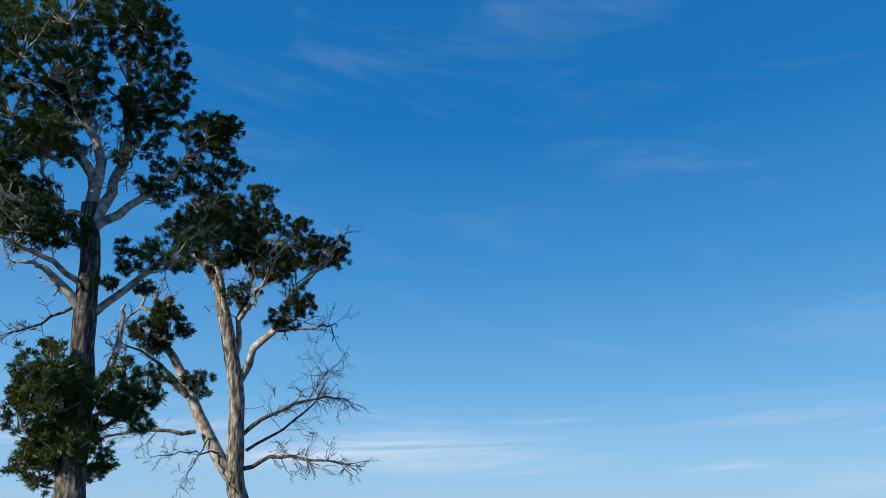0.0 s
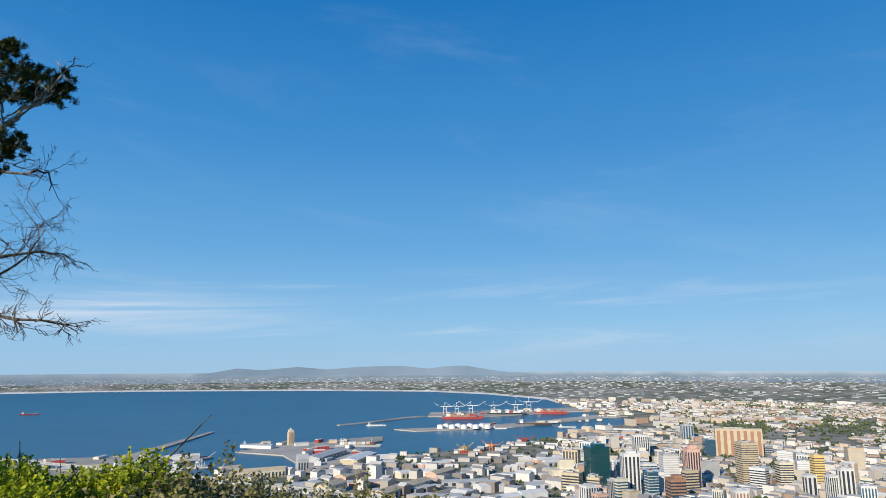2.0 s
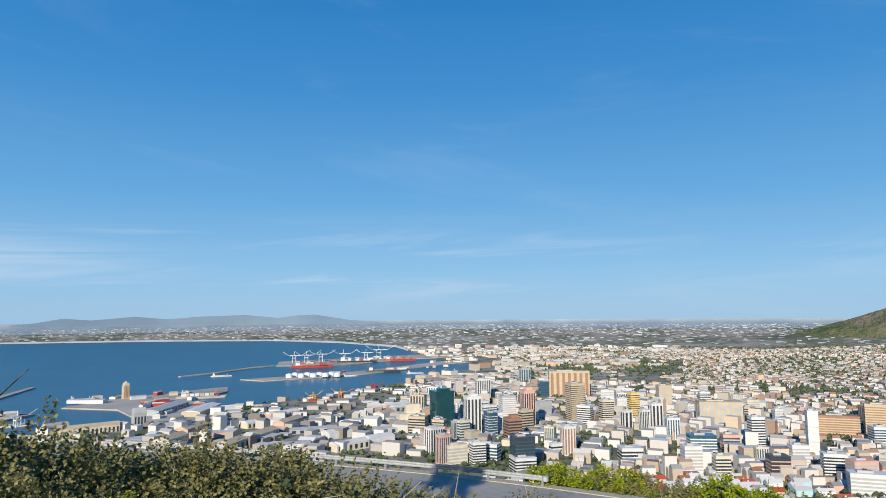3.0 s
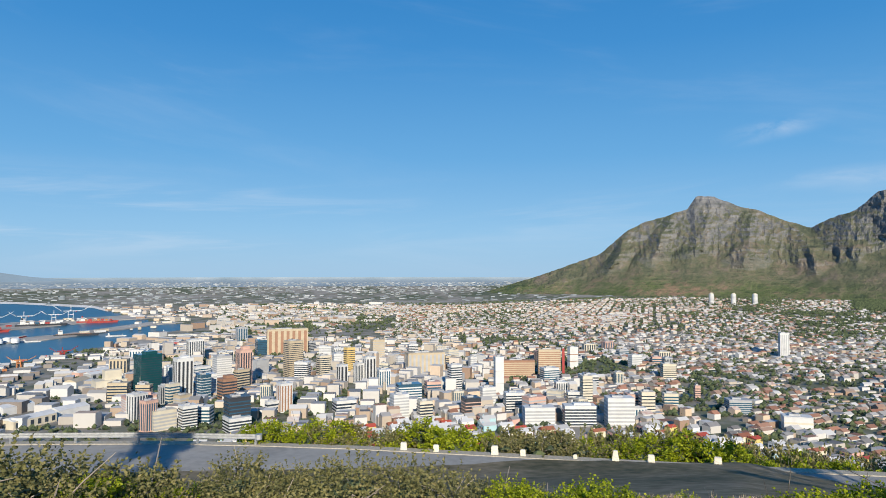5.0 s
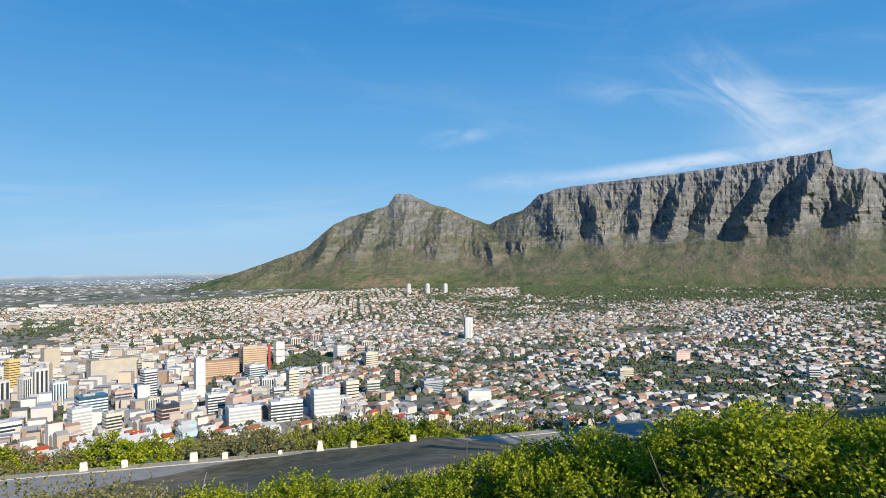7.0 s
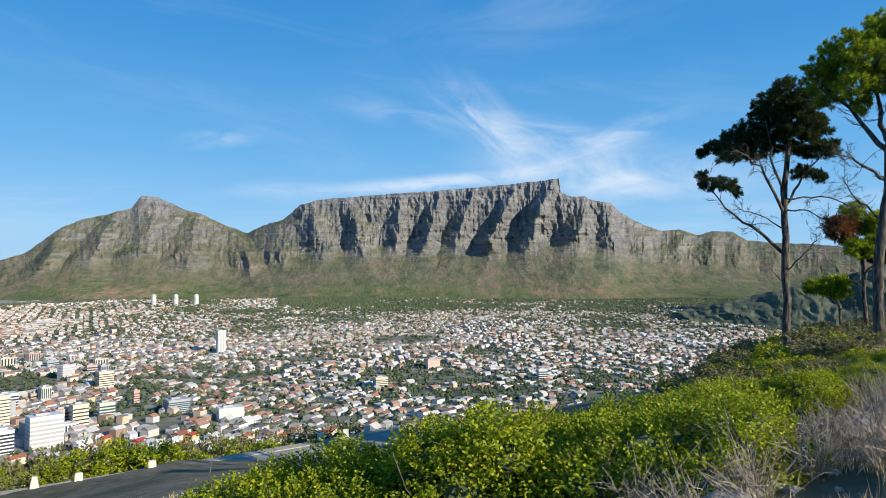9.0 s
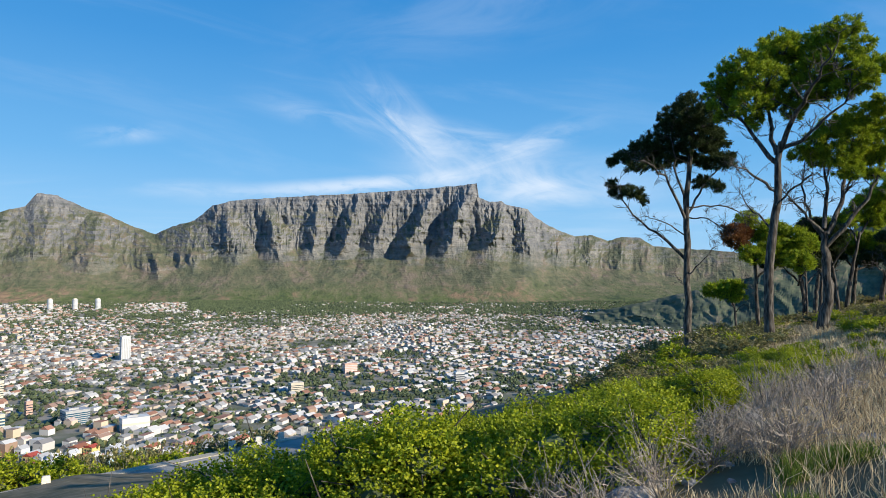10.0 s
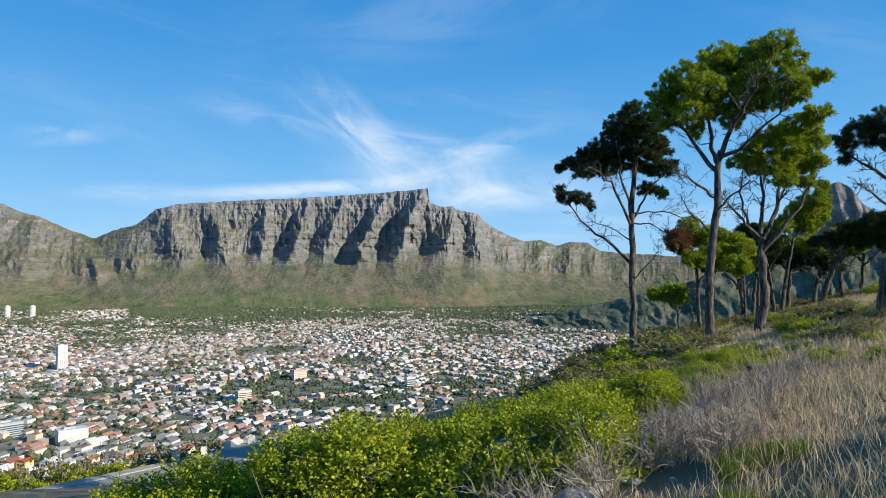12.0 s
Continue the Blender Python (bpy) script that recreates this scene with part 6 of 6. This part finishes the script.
TOP_AZ = [-14, -9, -6, -2.5, 5, 11, 16, 23, 30, 37, 45, 54, 57, 60, 65, 71, 78, 84, 88, 95, 102, 110, 115, 121, 129.5, 131.5]
TOP_EL = [-8.0, -6.6, -6.0, -7.6, -9.8, -10.7, -12.0, -13.2, -14.7, -16.0, -17.0, -16.9, -16.2, -17.5, -18.5, -17.8, -18.3, -17.8, -16.9, -15.2, -14.2, -12.2, -10.7, -9.9, -9.3, -12.0]
DIST = ([-14, 5, 30, 57, 71, 88, 102, 115, 132], [13, 13, 13.5, 12, 9.5, 10, 9, 8, 8])
a = -15.0
while a < 131:
    d = float(np.interp(a, *DIST)) * RNG.uniform(0.94, 1.08)
    top = float(np.interp(a, TOP_AZ, TOP_EL)) + RNG.uniform(-0.5, 0.4)
    x, y = az_xy(a, d)
    h = min(2.2, max(0.5, d * math.tan(math.radians(top)) - float(ground_z(x, y))))
    kinds = OLIVE if (16 < a < 68 and RNG.random() < 0.75) or (-3 < a < 16 and RNG.random() < 0.85) else GREEN
    plant(kinds, x, y, h, 1.2)
    for k_, (fd, drop) in enumerate(((0.80, 3.0), (0.64, 5.5), (1.22, 0.0))):
        aa, d2 = a + RNG.uniform(-2.5, 2.5), d * fd * RNG.uniform(0.95, 1.05)
        if (fd < 1 and aa > 112) or aa > 131 or (fd == 0.80 and aa > 84):
            continue
        x, y = az_xy(aa, d2)
        e2 = float(np.interp(aa, TOP_AZ, TOP_EL)) - drop + RNG.uniform(-1.0, 0.0)
        h2 = d2 * math.tan(math.radians(e2)) - float(ground_z(x, y))
        if h2 > 0.35:
            plant(OLIVE if (-3 < aa < 68 and RNG.random() < 0.75) else GREEN, x, y, min(h2, 1.9))
    a += math.degrees(h * 1.15 / d) * 0.85
for i in range(150):
    a, d = RNG.uniform(126, 153), RNG.uniform(9.5, 38)
    x, y = az_xy(a, d)
    if math.degrees(math.atan2(float(ground_z(x, y)), d)) > float(np.interp(a, [126, 134, 138, 143, 150, 153], [-12.5, -9.8, -8.6, -7.4, -6.0, -5.6])):
        plant(GREEN_FAR if RNG.random() < 0.6 else OLIVE_FAR, x, y, RNG.uniform(0.35, 0.62) * (0.85 if d < 20 else 1.2) * float(np.interp(a, [134, 142], [1, 0.6])), 1.5)
for i in range(26):
    a = 127.5 + i * 0.6 + RNG.uniform(-0.4, 0.4)
    d = float(np.interp(a, [127, 143], [10.5, 15.5])) * RNG.uniform(0.9, 1.15)
    x, y = az_xy(a, d)
    h = d * math.tan(math.radians(float(np.interp(a, [127, 131, 135, 140, 144], [-9.2, -7.9, -7.3, -6.3, -5.6])))) - float(ground_z(x, y))
    plant(GREEN, x, y, min(1.2, max(0.4, h)) * RNG.uniform(0.7, 0.95), 1.35)
for i in range(34):
    y = RNG.uniform(-14, 34)
    x = float(road_edge(y)) + RNG.uniform(1.6, 6.5)
    plant(GREEN_FAR if RNG.random() < 0.6 else OLIVE_FAR, x, y, RNG.uniform(0.9, 1.9), 1.3)
for i in range(80):
    a, d = (RNG.uniform(70, 93) if i < 60 else RNG.uniform(93, 106)), RNG.uniform(56, 90)
    x, y = az_xy(a, d)
    g = float(ground_z(x, y))
    h = d * math.tan(math.radians(float(np.interp(a, [71, 79, 86, 91, 104], [-14.6, -13.2, -13.6, -14.2, -14.2])))) - g + RNG.uniform(-2, 0)
    if 1.5 < h < 12:
        plant(GREEN_FAR if RNG.random() < 0.5 else OLIVE_FAR, x, y, h, 0.75, "round-headed olive tree below the road")

# ---- dry grass, twigs and stones in the foreground ----


def turf(name, az_range, d_range, count, tall, material, label, seed, keep=0.0, width=0.008):
    rng = np.random.default_rng(seed)
    a, d = rng.uniform(*az_range, count), np.sqrt(rng.uniform(d_range[0] ** 2, d_range[1] ** 2, count))
    x, y = az_xy(a, d)
    ok = wave(x / 1.3, y / 1.3, seed, 3) > keep
    x, y = x[ok], y[ok]
    n = len(x)
    c = np.stack([x, y, ground_z(x, y) - 0.02], 1)
    v, f = blades(c, np.stack([rng.normal(0, 0.35, n), rng.normal(0, 0.35, n), np.ones(n)], 1), rng.uniform(*tall, n), width, 0.25)
    return tagged(mesh_ob(name, v, f, material), label, "grass", kind="stuff")


turf("dry_grass", (125, 165), (3.2, 16), 60000, (0.05, 0.2), M_STRAW, "matted dry straw-coloured grass", 3, -0.35)
turf("tall_dry_grass", (139, 165), (4.5, 14), 6500, (0.12, 0.38), M_STRAW, "tall dry grass stalks", 6, -0.1, 0.006)
turf("ridge_grass", (136, 160), (14, 36), 46000, (0.10, 0.34), M_STRAW, "dry grass among the pines", 9, -0.3, 0.018)
turf("green_grass", (140, 165), (3.2, 7.5), 42000, (0.06, 0.22), M_GRASS, "fresh green grass tufts", 4, 0.12)
turf("slope_grass", (-30, 125), (3, 22), 50000, (0.06, 0.22), M_STRAW, "dry grass between the bushes", 5, -0.1, 0.012)


def dry_shrub(x, y, h):
    ob = thing("dry_shrub", "leafless grey-brown shrub of tangled twigs", "shrub", "dry shrubs", (x, y, float(ground_z(x, y))))
    V, F = [], []
    for _ in range(16):
        go = RNG.normal(0, 0.6, 3)
        go[2] = abs(go[2]) + 0.5
        go /= np.linalg.norm(go)
        p, e = np.zeros(3), go * h * RNG.uniform(0.6, 1.1)
        tube([p, e * 0.5 + RNG.normal(0, 0.06 * h, 3), e], [0.006, 0.004, 0.002], 3, V, F)
        for _ in range(4):
            k = RNG.uniform(0.3, 1)
            s = go + RNG.normal(0, 0.7, 3)
            tube([e * k, e * k + s * h * 0.15, e * k + s * h * 0.3 + RNG.normal(0, 0.04 * h, 3)], [0.004, 0.003, 0.0015], 3, V, F)
    mesh_ob("branchwork", V, F, M_TWIG, ob)


for i in range(52):
    a = RNG.uniform(119, 147)
    dry_shrub(*az_xy(a, float(np.interp(a, [117, 132, 146], [6.4, 7.6, 10])) * RNG.uniform(0.8, 1.3)), RNG.uniform(0.3, 0.6))


def rock(x, y, size, label="pale weathered stone lying in dry grass"):
    bm = bmesh.new()
    bmesh.ops.create_icosphere(bm, subdivisions=3, radius=1)
    sx, sy, sz, o = RNG.uniform(0.7, 1.3), RNG.uniform(0.6, 1.1), RNG.uniform(0.4, 0.75), RNG.uniform(0, 90)
    for v in bm.verts:
        k = 1 + 0.35 * noise.noise(v.co * 1.3 + Vector((o, 0, 0))) + 0.12 * noise.noise(v.co * 4 + Vector((0, o, 0)))
        v.co = Vector((v.co.x * sx, v.co.y * sy, v.co.z * sz)) * k * size
    me = bpy.data.meshes.new("stone")
    bm.to_mesh(me)
    bm.free()
    me.materials.append(M_STONE)
    ob = tagged(new("stone", me), label, "stone", "path stones")
    ob.matrix_basis = pose(x, y, float(ground_z(x, y)) + size * 0.12, 0, 0, RNG.uniform(0, 360))


for a, d, s in ((127.5, 6.0, 0.20), (128.6, 6.3, 0.14), (129.6, 6.6, 0.22), (131.0, 7.0, 0.16), (132.0, 7.3, 0.20), (133.4, 7.9, 0.14), (135.0, 8.4, 0.18), (136.2, 8.9, 0.13), (137.8, 9.3, 0.18), (138.6, 9.8, 0.16), (139.6, 10.3, 0.15), (142.3, 9.9, 0.15), (143.5, 10.4, 0.15), (145.2, 11.4, 0.15), (147.5, 11.8, 0.11), (126.5, 5.7, 0.16), (130.2, 6.2, 0.10)):
    rock(*az_xy(a, d), s)
for i in range(60):
    a = RNG.uniform(124, 150)
    rock(*az_xy(a, float(np.interp(a, [124, 138, 150], [6.0, 9.0, 11.0])) * RNG.uniform(0.75, 1.2)), RNG.uniform(0.03, 0.09), "small loose pale stone on the slope")
